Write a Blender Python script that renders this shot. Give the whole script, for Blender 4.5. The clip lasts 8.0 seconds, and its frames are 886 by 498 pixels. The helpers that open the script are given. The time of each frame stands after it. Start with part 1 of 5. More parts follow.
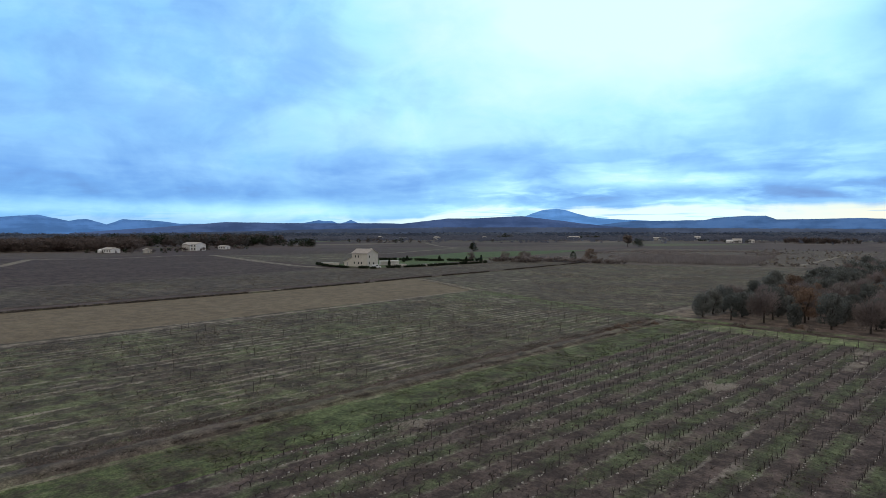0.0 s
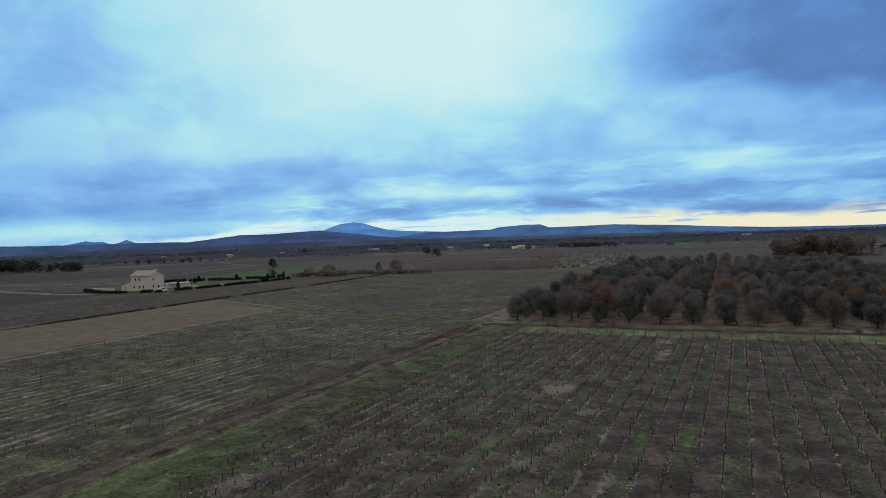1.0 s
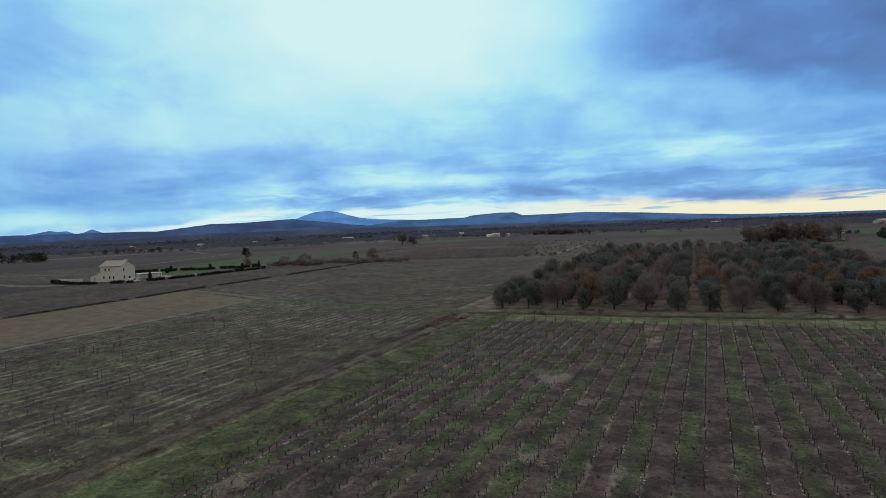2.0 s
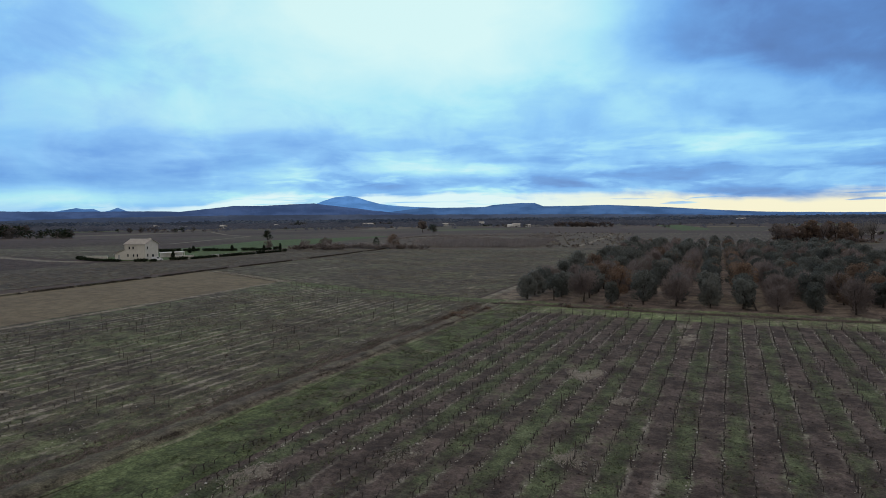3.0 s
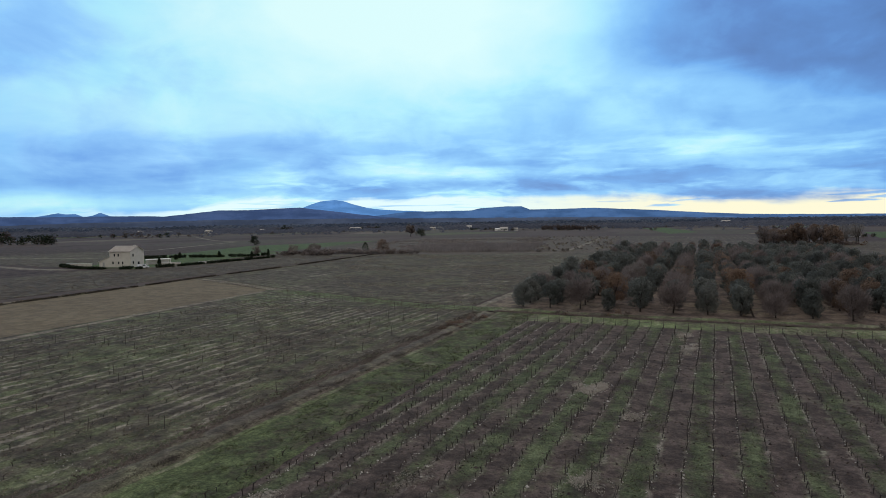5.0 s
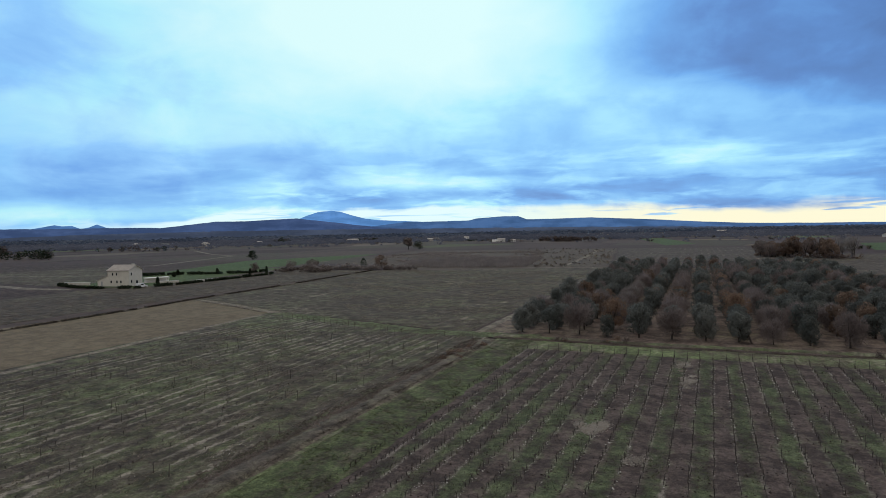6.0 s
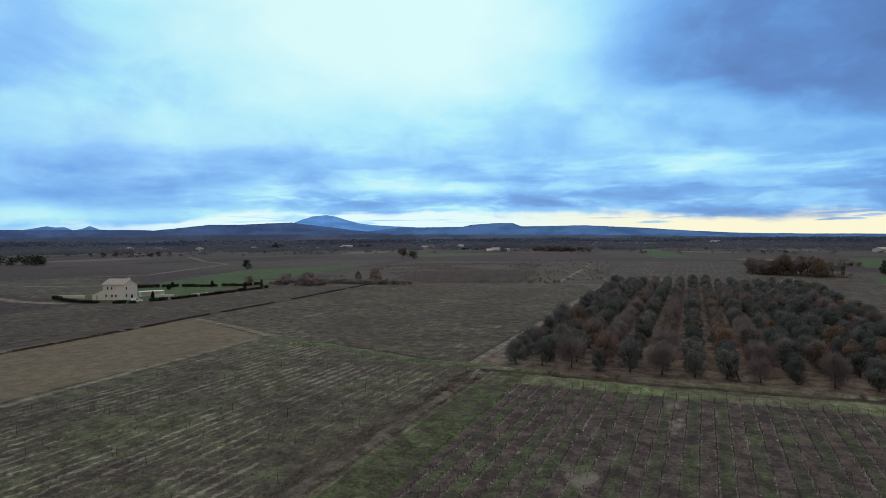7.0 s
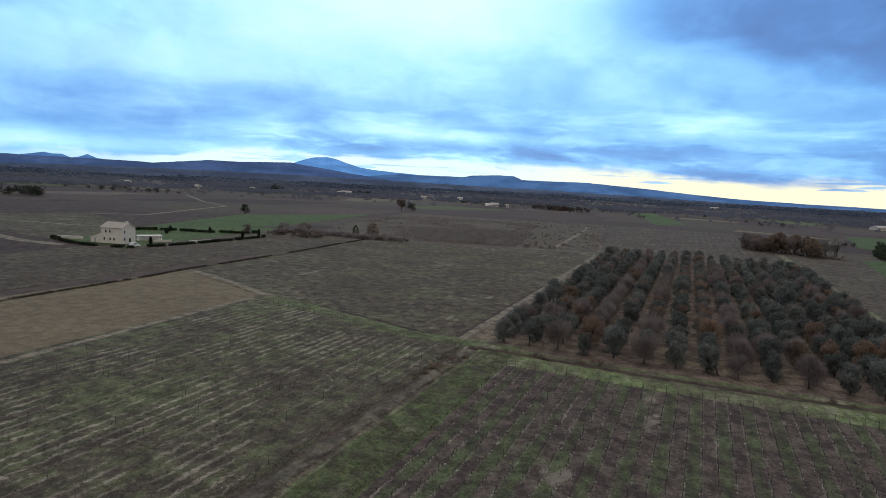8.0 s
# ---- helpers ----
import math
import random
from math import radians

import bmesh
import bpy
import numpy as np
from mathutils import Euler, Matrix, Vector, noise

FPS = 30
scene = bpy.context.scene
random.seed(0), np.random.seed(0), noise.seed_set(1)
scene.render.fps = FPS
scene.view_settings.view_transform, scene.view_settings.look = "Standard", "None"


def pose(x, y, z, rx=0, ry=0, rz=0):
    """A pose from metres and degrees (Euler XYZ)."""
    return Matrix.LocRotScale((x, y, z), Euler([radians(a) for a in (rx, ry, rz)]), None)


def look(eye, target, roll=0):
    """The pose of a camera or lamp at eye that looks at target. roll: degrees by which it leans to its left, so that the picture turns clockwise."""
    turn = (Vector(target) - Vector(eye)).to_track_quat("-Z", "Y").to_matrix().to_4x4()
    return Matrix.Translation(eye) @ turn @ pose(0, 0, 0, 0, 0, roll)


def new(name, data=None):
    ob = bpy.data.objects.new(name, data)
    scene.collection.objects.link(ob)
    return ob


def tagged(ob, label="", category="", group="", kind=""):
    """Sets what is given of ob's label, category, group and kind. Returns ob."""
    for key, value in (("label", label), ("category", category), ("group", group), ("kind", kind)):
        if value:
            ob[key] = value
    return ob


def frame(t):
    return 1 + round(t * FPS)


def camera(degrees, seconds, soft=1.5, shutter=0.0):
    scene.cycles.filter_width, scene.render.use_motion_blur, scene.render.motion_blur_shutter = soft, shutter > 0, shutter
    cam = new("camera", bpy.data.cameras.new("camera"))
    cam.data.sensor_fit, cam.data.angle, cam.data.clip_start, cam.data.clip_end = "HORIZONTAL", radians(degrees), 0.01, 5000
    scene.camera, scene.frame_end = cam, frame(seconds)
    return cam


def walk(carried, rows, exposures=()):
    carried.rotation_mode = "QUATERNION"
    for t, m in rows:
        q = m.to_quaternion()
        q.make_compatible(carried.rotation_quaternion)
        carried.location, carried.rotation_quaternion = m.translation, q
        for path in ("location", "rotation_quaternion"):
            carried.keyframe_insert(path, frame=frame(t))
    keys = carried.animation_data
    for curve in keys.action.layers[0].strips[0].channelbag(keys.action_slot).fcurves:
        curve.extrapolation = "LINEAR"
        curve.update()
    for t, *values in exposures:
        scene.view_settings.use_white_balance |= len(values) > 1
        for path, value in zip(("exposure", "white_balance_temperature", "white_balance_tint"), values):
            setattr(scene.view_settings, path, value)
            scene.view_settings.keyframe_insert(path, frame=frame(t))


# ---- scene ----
# The plan: x runs across the vine rows, y along them, z up; the plain lies at z = 0.
TURN = 44.43
cam = camera(73.0, 8.0, soft=0.7)
ROWS = [
    (0.0, 0.000, 0.000, 18.000, 0.00, -1.68, 0.08),
    (0.5, -0.701, 6.267, 17.306, -9.86, -0.63, 1.08),
    (1.0, -2.065, 8.814, 17.247, -19.11, -0.71, 2.08),
    (1.5, -3.088, 9.948, 17.332, -22.22, -1.43, 2.93),
    (3.0, -3.933, 13.911, 17.062, -19.74, -2.99, 0.59),
    (3.5, -4.250, 14.719, 17.035, -20.32, -3.31, 0.75),
    (4.0, -4.517, 15.311, 17.083, -20.75, -3.03, 0.99),
    (4.5, -4.743, 15.742, 17.192, -20.95, -2.84, 0.76),
    (6.0, -5.508, 15.516, 21.251, -21.29, -1.75, 1.11),
    (6.5, -5.989, 14.675, 23.904, -21.62, -1.13, 0.83),
    (7.0, -6.362, 13.896, 26.907, -21.82, -1.26, 0.38),
    (7.5, -6.594, 13.131, 29.863, -21.73, -3.38, -1.62),
    (8.0, -6.596, 12.673, 33.105, -21.81, -6.18, -3.01),
]
walk(cam, [(t, pose(0, 0, 0, 0, 0, TURN) @ pose(x, y, z, 90 + pitch, roll, yaw)) for t, x, y, z, yaw, pitch, roll in ROWS],
     exposures=((0.0, 0.10), (0.5, -0.17), (1.0, -0.21), (1.5, -0.19), (3.0, -0.10), (3.5, 0.0), (6.5, 0.0), (7.5, -0.08), (8.0, 0.12)))


# ---- world and sun ----
class Nodes:
    """A thin wrapper for writing node trees."""

    def __init__(self, tree):
        self.tree = tree
        tree.nodes.clear()

    def add(self, kind, **values):
        node = self.tree.nodes.new(kind)
        for key, value in values.items():
            if key == "op":
                node.operation = value
            elif key == "blend":
                node.blend_type = value
            elif key == "mode":
                node.data_type = value
            elif key == "metric":
                node.distance = value
            elif key == "feature":
                node.feature = value
            elif key == "clamp":
                node.use_clamp = value
            elif key == "dims":
                node.noise_dimensions = value
        return node

    def plug(self, socket, value):
        if hasattr(value, "is_linked"):
            self.tree.links.new(value, socket)
        elif isinstance(value, (tuple, list)) and len(value) == 3 and socket.type == "RGBA":
            socket.default_value = (*value, 1)
        else:
            socket.default_value = value

    def math(self, op, a, b=0.0, c=0.0, clamp=False):
        node = self.add("ShaderNodeMath", op=op, clamp=clamp)
        for i, value in enumerate((a, b, c)):
            self.plug(node.inputs[i], value)
        return node.outputs[0]

    def vec(self, op, a, b=(0, 0, 0)):
        node = self.add("ShaderNodeVectorMath", op=op)
        self.plug(node.inputs[0], a)
        if op == "SCALE":
            self.plug(node.inputs[3], b)
        else:
            self.plug(node.inputs[1], b)
        return node.outputs[1] if op in ("DOT_PRODUCT", "LENGTH") else node.outputs[0]

    def mix(self, fac, a, b, blend="MIX"):
        node = self.add("ShaderNodeMix", mode="RGBA", blend=blend)
        self.plug(node.inputs[0], fac)
        self.plug(node.inputs[6], a)
        self.plug(node.inputs[7], b)
        return node.outputs[2]

    def smooth(self, value, low, high, to_low=0.0, to_high=1.0):
        node = self.add("ShaderNodeMapRange")
        node.interpolation_type = "SMOOTHSTEP"
        for i, v in enumerate((value, low, high, to_low, to_high)):
            self.plug(node.inputs[i], v)
        return node.outputs[0]

    def noise(self, vector, scale, detail=4.0, rough=0.55, warp=0.0):
        node = self.add("ShaderNodeTexNoise")
        self.plug(node.inputs["Vector"], vector)
        for key, value in (("Scale", scale), ("Detail", detail), ("Roughness", rough), ("Distortion", warp)):
            self.plug(node.inputs[key], value)
        return node.outputs[0]

    def split(self, vector):
        node = self.add("ShaderNodeSeparateXYZ")
        self.plug(node.inputs[0], vector)
        return node.outputs

    def join(self, x, y, z):
        node = self.add("ShaderNodeCombineXYZ")
        for i, value in enumerate((x, y, z)):
            self.plug(node.inputs[i], value)
        return node.outputs[0]

    def ramp(self, fac, stops):
        node = self.add("ShaderNodeValToRGB")
        ramp = node.color_ramp
        while len(ramp.elements) < len(stops):
            ramp.elements.new(1.0)
        for element, (at, colour) in zip(ramp.elements, stops):
            element.position, element.color = at, (*colour, 1)
        self.plug(node.inputs[0], fac)
        return node.outputs[0]


def heading(azimuth, elevation):
    """The unit vector at an azimuth, degrees clockwise from the first view's axis, and an elevation."""
    a, e = radians(azimuth - TURN), radians(elevation)
    return Vector((math.sin(a) * math.cos(e), math.cos(a) * math.cos(e), math.sin(e)))


SUN_AZIMUTH, SUN_HEIGHT = 30.0, 42.0
world = bpy.data.worlds.new("evening_sky")
scene.world = world
world.use_nodes = True
w = Nodes(world.node_tree)
way = w.add("ShaderNodeTexCoord").outputs["Generated"]
dx, dy, dz = w.split(way)
up = w.math("MAXIMUM", dz, 0.0)
side = w.vec("DOT_PRODUCT", way, tuple(heading(14 + 90, 0)))       # to the right of the bright gap
ahead = w.vec("DOT_PRODUCT", way, tuple(heading(14, 0)))
clear = w.add("ShaderNodeTexSky")
clear.sky_type, clear.sun_disc = "NISHITA", False
clear.sun_elevation, clear.sun_rotation = radians(SUN_HEIGHT), radians(SUN_AZIMUTH - TURN)
blue = w.vec("SCALE", clear.outputs[0], 0.10)
front = w.smooth(ahead, -0.2, 0.3)
# soft rolls of cloud, wider than they are high
rolls = w.join(w.math("MULTIPLY", dx, 1.0), w.math("MULTIPLY", dy, 1.0), w.math("MULTIPLY", up, 2.2))
broad = w.noise(w.vec("ADD", rolls, (3.1, 1.7, 0.4)), 2.6, 3.0, 0.5, 0.3)
fine = w.noise(w.vec("ADD", rolls, (0.6, 5.2, 2.4)), 6.5, 8.0, 0.55, 0.4)
low = w.join(w.math("MULTIPLY", dx, 4.0), w.math("MULTIPLY", dy, 4.0), w.math("MULTIPLY", up, 22.0))
streak = w.noise(low, 1.0, 6.0, 0.55, 0.6)
near_line = w.smooth(up, 0.17, 0.05)


def hump(value, centre, width):
    return w.math("POWER", w.math("DIVIDE", w.math("SUBTRACT", value, centre), width), 2.0)


# the bright gap in the deck, the dull deck to its right, and the band below both
def blot(at_side, at_up, wide, high):
    return w.math("EXPONENT", w.math("MULTIPLY", w.math("ADD", hump(side, at_side, wide), hump(up, at_up, high)), -1.0))


wander = w.math("MULTIPLY", w.math("SUBTRACT", fine, 0.5), 0.10)
high_up = w.math("ADD", up, wander)
gap = blot(0.05, 0.34, 0.37, 0.18)
edge = w.math("SUBTRACT", 0.235, w.math("MULTIPLY", w.math("SUBTRACT", side, 0.37), 0.25))
dull = w.math("MULTIPLY", w.smooth(w.math("ADD", side, wander), 0.26, 0.50), w.smooth(w.math("SUBTRACT", high_up, edge), -0.02, 0.04))
roll_at = w.math("ADD", 0.073, w.math("MULTIPLY", w.math("ADD", side, 0.45), 0.145))
roll = w.math("EXPONENT", w.math("MULTIPLY", w.math("POWER", w.math("DIVIDE", w.math("SUBTRACT", high_up, roll_at), 0.032), 2.0), -1.0))
roll = w.math("MULTIPLY", roll, w.smooth(side, 0.42, 0.12))
bright = w.math("ADD", 0.48, w.math("MULTIPLY", w.math("MULTIPLY", gap, front), 0.56))
for amount, mask in ((-0.36, dull), (-0.07, roll), (0.30, blot(0.51, 0.110, 0.08, 0.016)), (0.26, blot(0.08, 0.078, 0.22, 0.012)), (0.14, blot(-0.31, 0.16, 0.2, 0.05)), (-0.10, blot(0.55, 0.09, 0.3, 0.07)), (0.22, blot(-0.55, 0.035, 0.4, 0.014))):
    bright = w.math("ADD", bright, w.math("MULTIPLY", w.math("MULTIPLY", mask, front), amount))
bright = w.math("SUBTRACT", bright, w.math("MULTIPLY", w.math("MULTIPLY", near_line, w.smooth(up, 0.02, 0.07)), 0.06))
bright = w.math("ADD", bright, w.math("MULTIPLY", w.math("SUBTRACT", broad, 0.5), 0.20))
bright = w.math("ADD", bright, w.math("MULTIPLY", w.math("SUBTRACT", fine, 0.5), w.smooth(gap, 0.9, 0.3, 0.20, 0.36)))
bright = w.math("ADD", bright, w.math("MULTIPLY", w.math("MULTIPLY", w.math("SUBTRACT", streak, 0.46), near_line), w.smooth(side, -0.5, 0.0, 0.40, 0.85)))
puff = w.noise(w.join(dx, dy, w.math("MULTIPLY", up, 1.4)), 9.0, 5.0, 0.55, 0.3)
bright = w.math("ADD", bright, w.math("MULTIPLY", w.math("SUBTRACT", w.smooth(puff, 0.36, 0.64), 0.5), w.smooth(gap, 0.9, 0.3, 0.03, 0.075)))
wisp = w.noise(w.vec("ADD", low, (7.0, 2.0, 0.0)), 2.6, 5.0, 0.55, 0.3)
bright = w.math("ADD", bright, w.math("MULTIPLY", w.math("MULTIPLY", w.smooth(wisp, 0.52, 0.72), w.math("MULTIPLY", w.smooth(up, 0.16, 0.03), w.smooth(side, -0.45, 0.0, 0.3, 1.0))), 0.20))
shred = w.noise(w.join(w.math("MULTIPLY", dx, 6.0), w.math("MULTIPLY", dy, 6.0), w.math("MULTIPLY", up, 27.0)), 1.0, 5.0, 0.52, 0.25)
shred = w.math("SUBTRACT", w.smooth(shred, 0.44, 0.57), 0.5)
bright = w.math("ADD", bright, w.math("MULTIPLY", w.math("MULTIPLY", shred, w.math("MULTIPLY", w.smooth(up, 0.20, 0.06), w.smooth(side, -0.40, 0.05, 0.25, 1.0))), 0.15))
tone = w.ramp(bright, ((0.0, (0.068, 0.15, 0.37)), (0.20, (0.098, 0.25, 0.60)), (0.36, (0.148, 0.41, 0.86)), (0.52, (0.258, 0.605, 1.0)), (0.70, (0.435, 0.86, 1.0)), (0.95, (0.72, 1.0, 1.0))))
body_ = w.math("MULTIPLY", w.smooth(w.math("ADD", w.math("MULTIPLY", broad, 0.5), w.math("MULTIPLY", puff, 0.5)), 0.62, 0.42), w.math("MULTIPLY", w.smooth(side, 0.30, -0.35, 0.1, 1.0), w.smooth(gap, 0.75, 0.25)))
tone = w.mix(w.math("MULTIPLY", body_, w.smooth(up, 0.03, 0.10)), tone, w.mix(1.0, tone, (1.09, 0.98, 1.0), "MULTIPLY"))
sky = w.mix(0.06, tone, blue)
# the clear strip under the clouds, warm towards the right
strip_top = w.math("ADD", w.math("SUBTRACT", w.smooth(side, -0.45, 0.05, 0.024, 0.040), w.smooth(side, 0.25, 0.55, 0.0, 0.003)), w.math("ADD", w.math("MULTIPLY", w.math("SUBTRACT", streak, 0.5), 0.06), w.math("MULTIPLY", w.math("SUBTRACT", puff, 0.5), 0.035)))
strip = w.smooth(w.math("SUBTRACT", up, strip_top), 0.005, w.smooth(side, 0.1, 0.5, -0.006, -0.014))
warm = w.mix(w.smooth(side, 0.12, 0.55), (0.78, 0.98, 1.0), (1.0, 0.955, 0.70))
strip = w.math("MULTIPLY", strip, w.math("MULTIPLY", front, w.smooth(side, -0.50, -0.22, 0.2, 1.0)))
let = w.noise(w.join(w.math("MULTIPLY", dx, 7.0), w.math("MULTIPLY", dy, 7.0), w.math("MULTIPLY", up, 95.0)), 1.0, 4.0, 0.55, 0.4)
strip = w.math("MULTIPLY", strip, w.smooth(w.math("MULTIPLY", let, w.smooth(up, 0.006, 0.022)), 0.54, 0.60, 1.0, 0.2))
sky = w.mix(strip, sky, warm)
# overhead and behind, the deck is plain grey cloud
grey = w.math("MAXIMUM", w.smooth(up, 0.42, 0.68), w.smooth(ahead, 0.30, -0.10))
deck = w.mix(w.smooth(broad, 0.3, 0.7), (0.475, 0.47, 0.475), (0.67, 0.665, 0.67))
sky = w.mix(grey, sky, deck)
back = w.add("ShaderNodeBackground")
w.plug(back.inputs[0], sky)
back.inputs[1].default_value = 1.0
w.plug(w.add("ShaderNodeOutputWorld").inputs[0], back.outputs[0])

sun = new("sun", bpy.data.lights.new("sun", "SUN"))
sun.data.energy, sun.data.angle, sun.data.color = 0.70, radians(60), (1.0, 0.925, 0.83)
sun.matrix_world = look(heading(SUN_AZIMUTH, SUN_HEIGHT) * 100, (0, 0, 0))


# ---- materials ----
def material(name):
    m = bpy.data.materials.new(name)
    m.use_nodes = True
    n = Nodes(m.node_tree)
    shader = n.add("ShaderNodeBsdfPrincipled")
    n.plug(n.add("ShaderNodeOutputMaterial").inputs[0], shader.outputs[0])
    shader.inputs["Roughness"].default_value = 0.95
    shader.inputs["Specular IOR Level"].default_value = 0.15
    return m, n, shader


def bump(n, shader, height, strength, distance):
    node = n.add("ShaderNodeBump")
    n.plug(node.inputs["Strength"], strength)
    n.plug(node.inputs["Distance"], distance)
    n.plug(node.inputs["Height"], height)
    n.plug(shader.inputs["Normal"], node.outputs[0])


def field(name, dark, light, grass, pale, grassy, faded, rows=0.0, phase=0.0, lines=0.0, stretch=0.25, mown=0.16, bound=0.10, skew=0.0, contrast=1.0, near_row=0.75, wander=1.0, ply=0.12, mottle=0.3):
    """Soil with grass and dry stalks. grassy, faded: how much of each, 0 to 1. rows: spacing of the vine rows, with every second alley grassed; lines: spacing of drill lines."""
    m, n, shader = material(name)
    at = n.add("ShaderNodeNewGeometry").outputs["Position"]
    x, y, z = n.split(at)
    drawn = n.join(x, n.math("MULTIPLY", y, stretch), 0.0)
    patch = n.noise(at, 0.05, 4.0, 0.6)
    clods = n.noise(at, 1.1, 6.0, 0.7)
    grain = n.noise(at, 6.0, 3.0, 0.75)
    streaks = n.noise(drawn, 0.9, 5.0, 0.65)
    lumpy = n.noise(n.vec("ADD", at, (9, 4, 0)), 0.7, 5.0, 0.7)
    colour = n.mix(n.smooth(n.math("ADD", n.math("MULTIPLY", clods, 0.6), n.math("MULTIPLY", streaks, 0.4)), 0.36, 0.64), dark, light)
    blots = n.noise(at, 0.33, 4.0, 0.6)
    drift = n.noise(n.join(n.math("ADD", x, 17.0), n.math("MULTIPLY", y, 0.4), 2.0), 0.55, 5.0, 0.7)
    green = n.math("ADD", n.math("MULTIPLY", patch, 0.9), n.math("MULTIPLY", clods, 0.55))
    green = n.math("ADD", green, n.math("MULTIPLY", n.math("SUBTRACT", n.math("ADD", blots, drift), 1.0), mottle))
    dry = n.math("ADD", n.math("MULTIPLY", n.noise(n.vec("ADD", at, (40, 10, 0)), 0.055, 4.0, 0.6), 1.1 - 0.6 * bound), n.math("MULTIPLY", n.noise(n.join(x, n.math("MULTIPLY", y, 0.16), 5.0), 0.8, 5.0, 0.6), 0.75))
    if rows:
        wave = n.math("SINE", n.math("MULTIPLY", n.math("ADD", n.math("ADD", n.math("SUBTRACT", x, n.math("MULTIPLY", n.math("SUBTRACT", y, 110.2), skew)), phase), n.math("MULTIPLY", n.math("SUBTRACT", lumpy, 0.5), wander)), math.pi / rows))
        green = n.math("ADD", green, n.math("MULTIPLY", wave, mown))
        under = n.smooth(n.math("ABSOLUTE", wave), 0.48, 0.05)
        colour = n.mix(n.math("MULTIPLY", under, n.math("MULTIPLY", n.smooth(clods, 0.42, 0.60), n.smooth(drift, 0.40, 0.62))), colour, pale)
        dry = n.math("ADD", dry, n.math("MULTIPLY", n.math("MULTIPLY", n.smooth(n.math("ABSOLUTE", wave), near_row, 0.1), n.smooth(n.noise(n.join(x, n.math("MULTIPLY", y, 0.45), 9.0), 0.16, 5.0, 0.7), 0.38, 0.60)), bound))
    if lines:
        drill = n.math("SINE", n.math("MULTIPLY", n.math("ADD", x, n.math("MULTIPLY", streaks, 0.5)), 2 * math.pi / lines))
        dry = n.math("ADD", dry, n.math("MULTIPLY", drill, ply))
        green = n.math("SUBTRACT", green, n.math("MULTIPLY", drill, 0.08))
    level = 1.12 - 0.8 * grassy
    colour = n.mix(n.math("MULTIPLY", n.smooth(green, level - 0.20, level + 0.16), 0.85), colour, n.mix(n.smooth(n.math("ADD", n.math("MULTIPLY", drift, 0.6), n.math("MULTIPLY", grain, 0.4)), 0.38, 0.64), (0.72 * grass[0], 0.84 * grass[1], 0.72 * grass[2]), tuple(1.5 * c for c in grass)))
    level = 1.45 - 0.8 * faded
    colour = n.mix(n.math("MULTIPLY", n.smooth(dry, level - 0.10, level + 0.20), 0.8), colour, n.mix(grain, pale, tuple(0.7 * c for c in pale)))
    lumps = n.noise(at, 1.7, 4.0, 0.72)
    for layer, edge_, depth in ((grain, 0.16, 0.22), (lumps, 0.14, 0.27), (blots, 0.14, 0.36), (patch, 0.20, 0.17)):
        lo, hi = 1 - depth * contrast, 1 + depth * contrast
        colour = n.mix(1.0, colour, n.mix(n.smooth(layer, 0.5 - edge_, 0.5 + edge_), (lo, lo, lo), (hi, hi, hi)), "MULTIPLY")
    n.plug(shader.inputs["Base Color"], colour)
    bump(n, shader, n.math("ADD", n.math("MULTIPLY", clods, 1.0), n.math("MULTIPLY", grain, 0.25)), 0.55, 0.22)
    return m


def leafy(name, colours, spread=0.5, through_light=0.38):
    """Foliage and twigs: colours vary from leaf to leaf and from tree to tree; through_light: the share that shines through."""
    m, n, shader = material(name)
    island = n.add("ShaderNodeNewGeometry").outputs["Random Per Island"]
    tree = n.add("ShaderNodeObjectInfo").outputs["Random"]
    mixed = n.math("ADD", n.math("MULTIPLY", island, spread), n.math("MULTIPLY", tree, 1 - spread))
    stops = [(i / max(1, len(colours) - 1), c) for i, c in enumerate(colours)]
    colour = n.ramp(mixed, stops)
    at = n.add("ShaderNodeNewGeometry").outputs["Position"]
    colour = n.mix(1.0, colour, n.mix(n.noise(at, 1.1, 3.0), (0.75, 0.75, 0.75), (1.25, 1.25, 1.25)), "MULTIPLY")
    colour = n.mix(1.0, colour, n.mix(n.smooth(n.noise(at, 0.17, 2.0), 0.35, 0.65), (0.78, 0.77, 0.76), (1.22, 1.22, 1.22)), "MULTIPLY")
    n.plug(shader.inputs["Base Color"], colour)
    shader.inputs["Roughness"].default_value = 0.8
    thin = n.add("ShaderNodeBsdfTranslucent")
    n.plug(thin.inputs[0], colour)
    mixed = n.add("ShaderNodeMixShader")
    mixed.inputs[0].default_value = through_light
    n.plug(mixed.inputs[1], shader.outputs[0])
    n.plug(mixed.inputs[2], thin.outputs[0])
    n.plug(n.tree.nodes["Material Output"].inputs[0], mixed.outputs[0])
    return m


def plain(name, dark, light, scale=1.0, rough=0.9, relief=0.02, spec=0.2):
    m, n, shader = material(name)
    at = n.add("ShaderNodeNewGeometry").outputs["Position"]
    big, small = n.noise(at, 0.6 * scale, 4.0), n.noise(at, 6.0 * scale, 4.0, 0.65)
    fac = n.smooth(n.math("ADD", n.math("MULTIPLY", big, 0.6), n.math("MULTIPLY", small, 0.4)), 0.3, 0.7)
    n.plug(shader.inputs["Base Color"], n.mix(fac, dark, light))
    shader.inputs["Roughness"].default_value = rough
    shader.inputs["Specular IOR Level"].default_value = spec
    if relief:
        bump(n, shader, small, 0.6, relief)
    return m


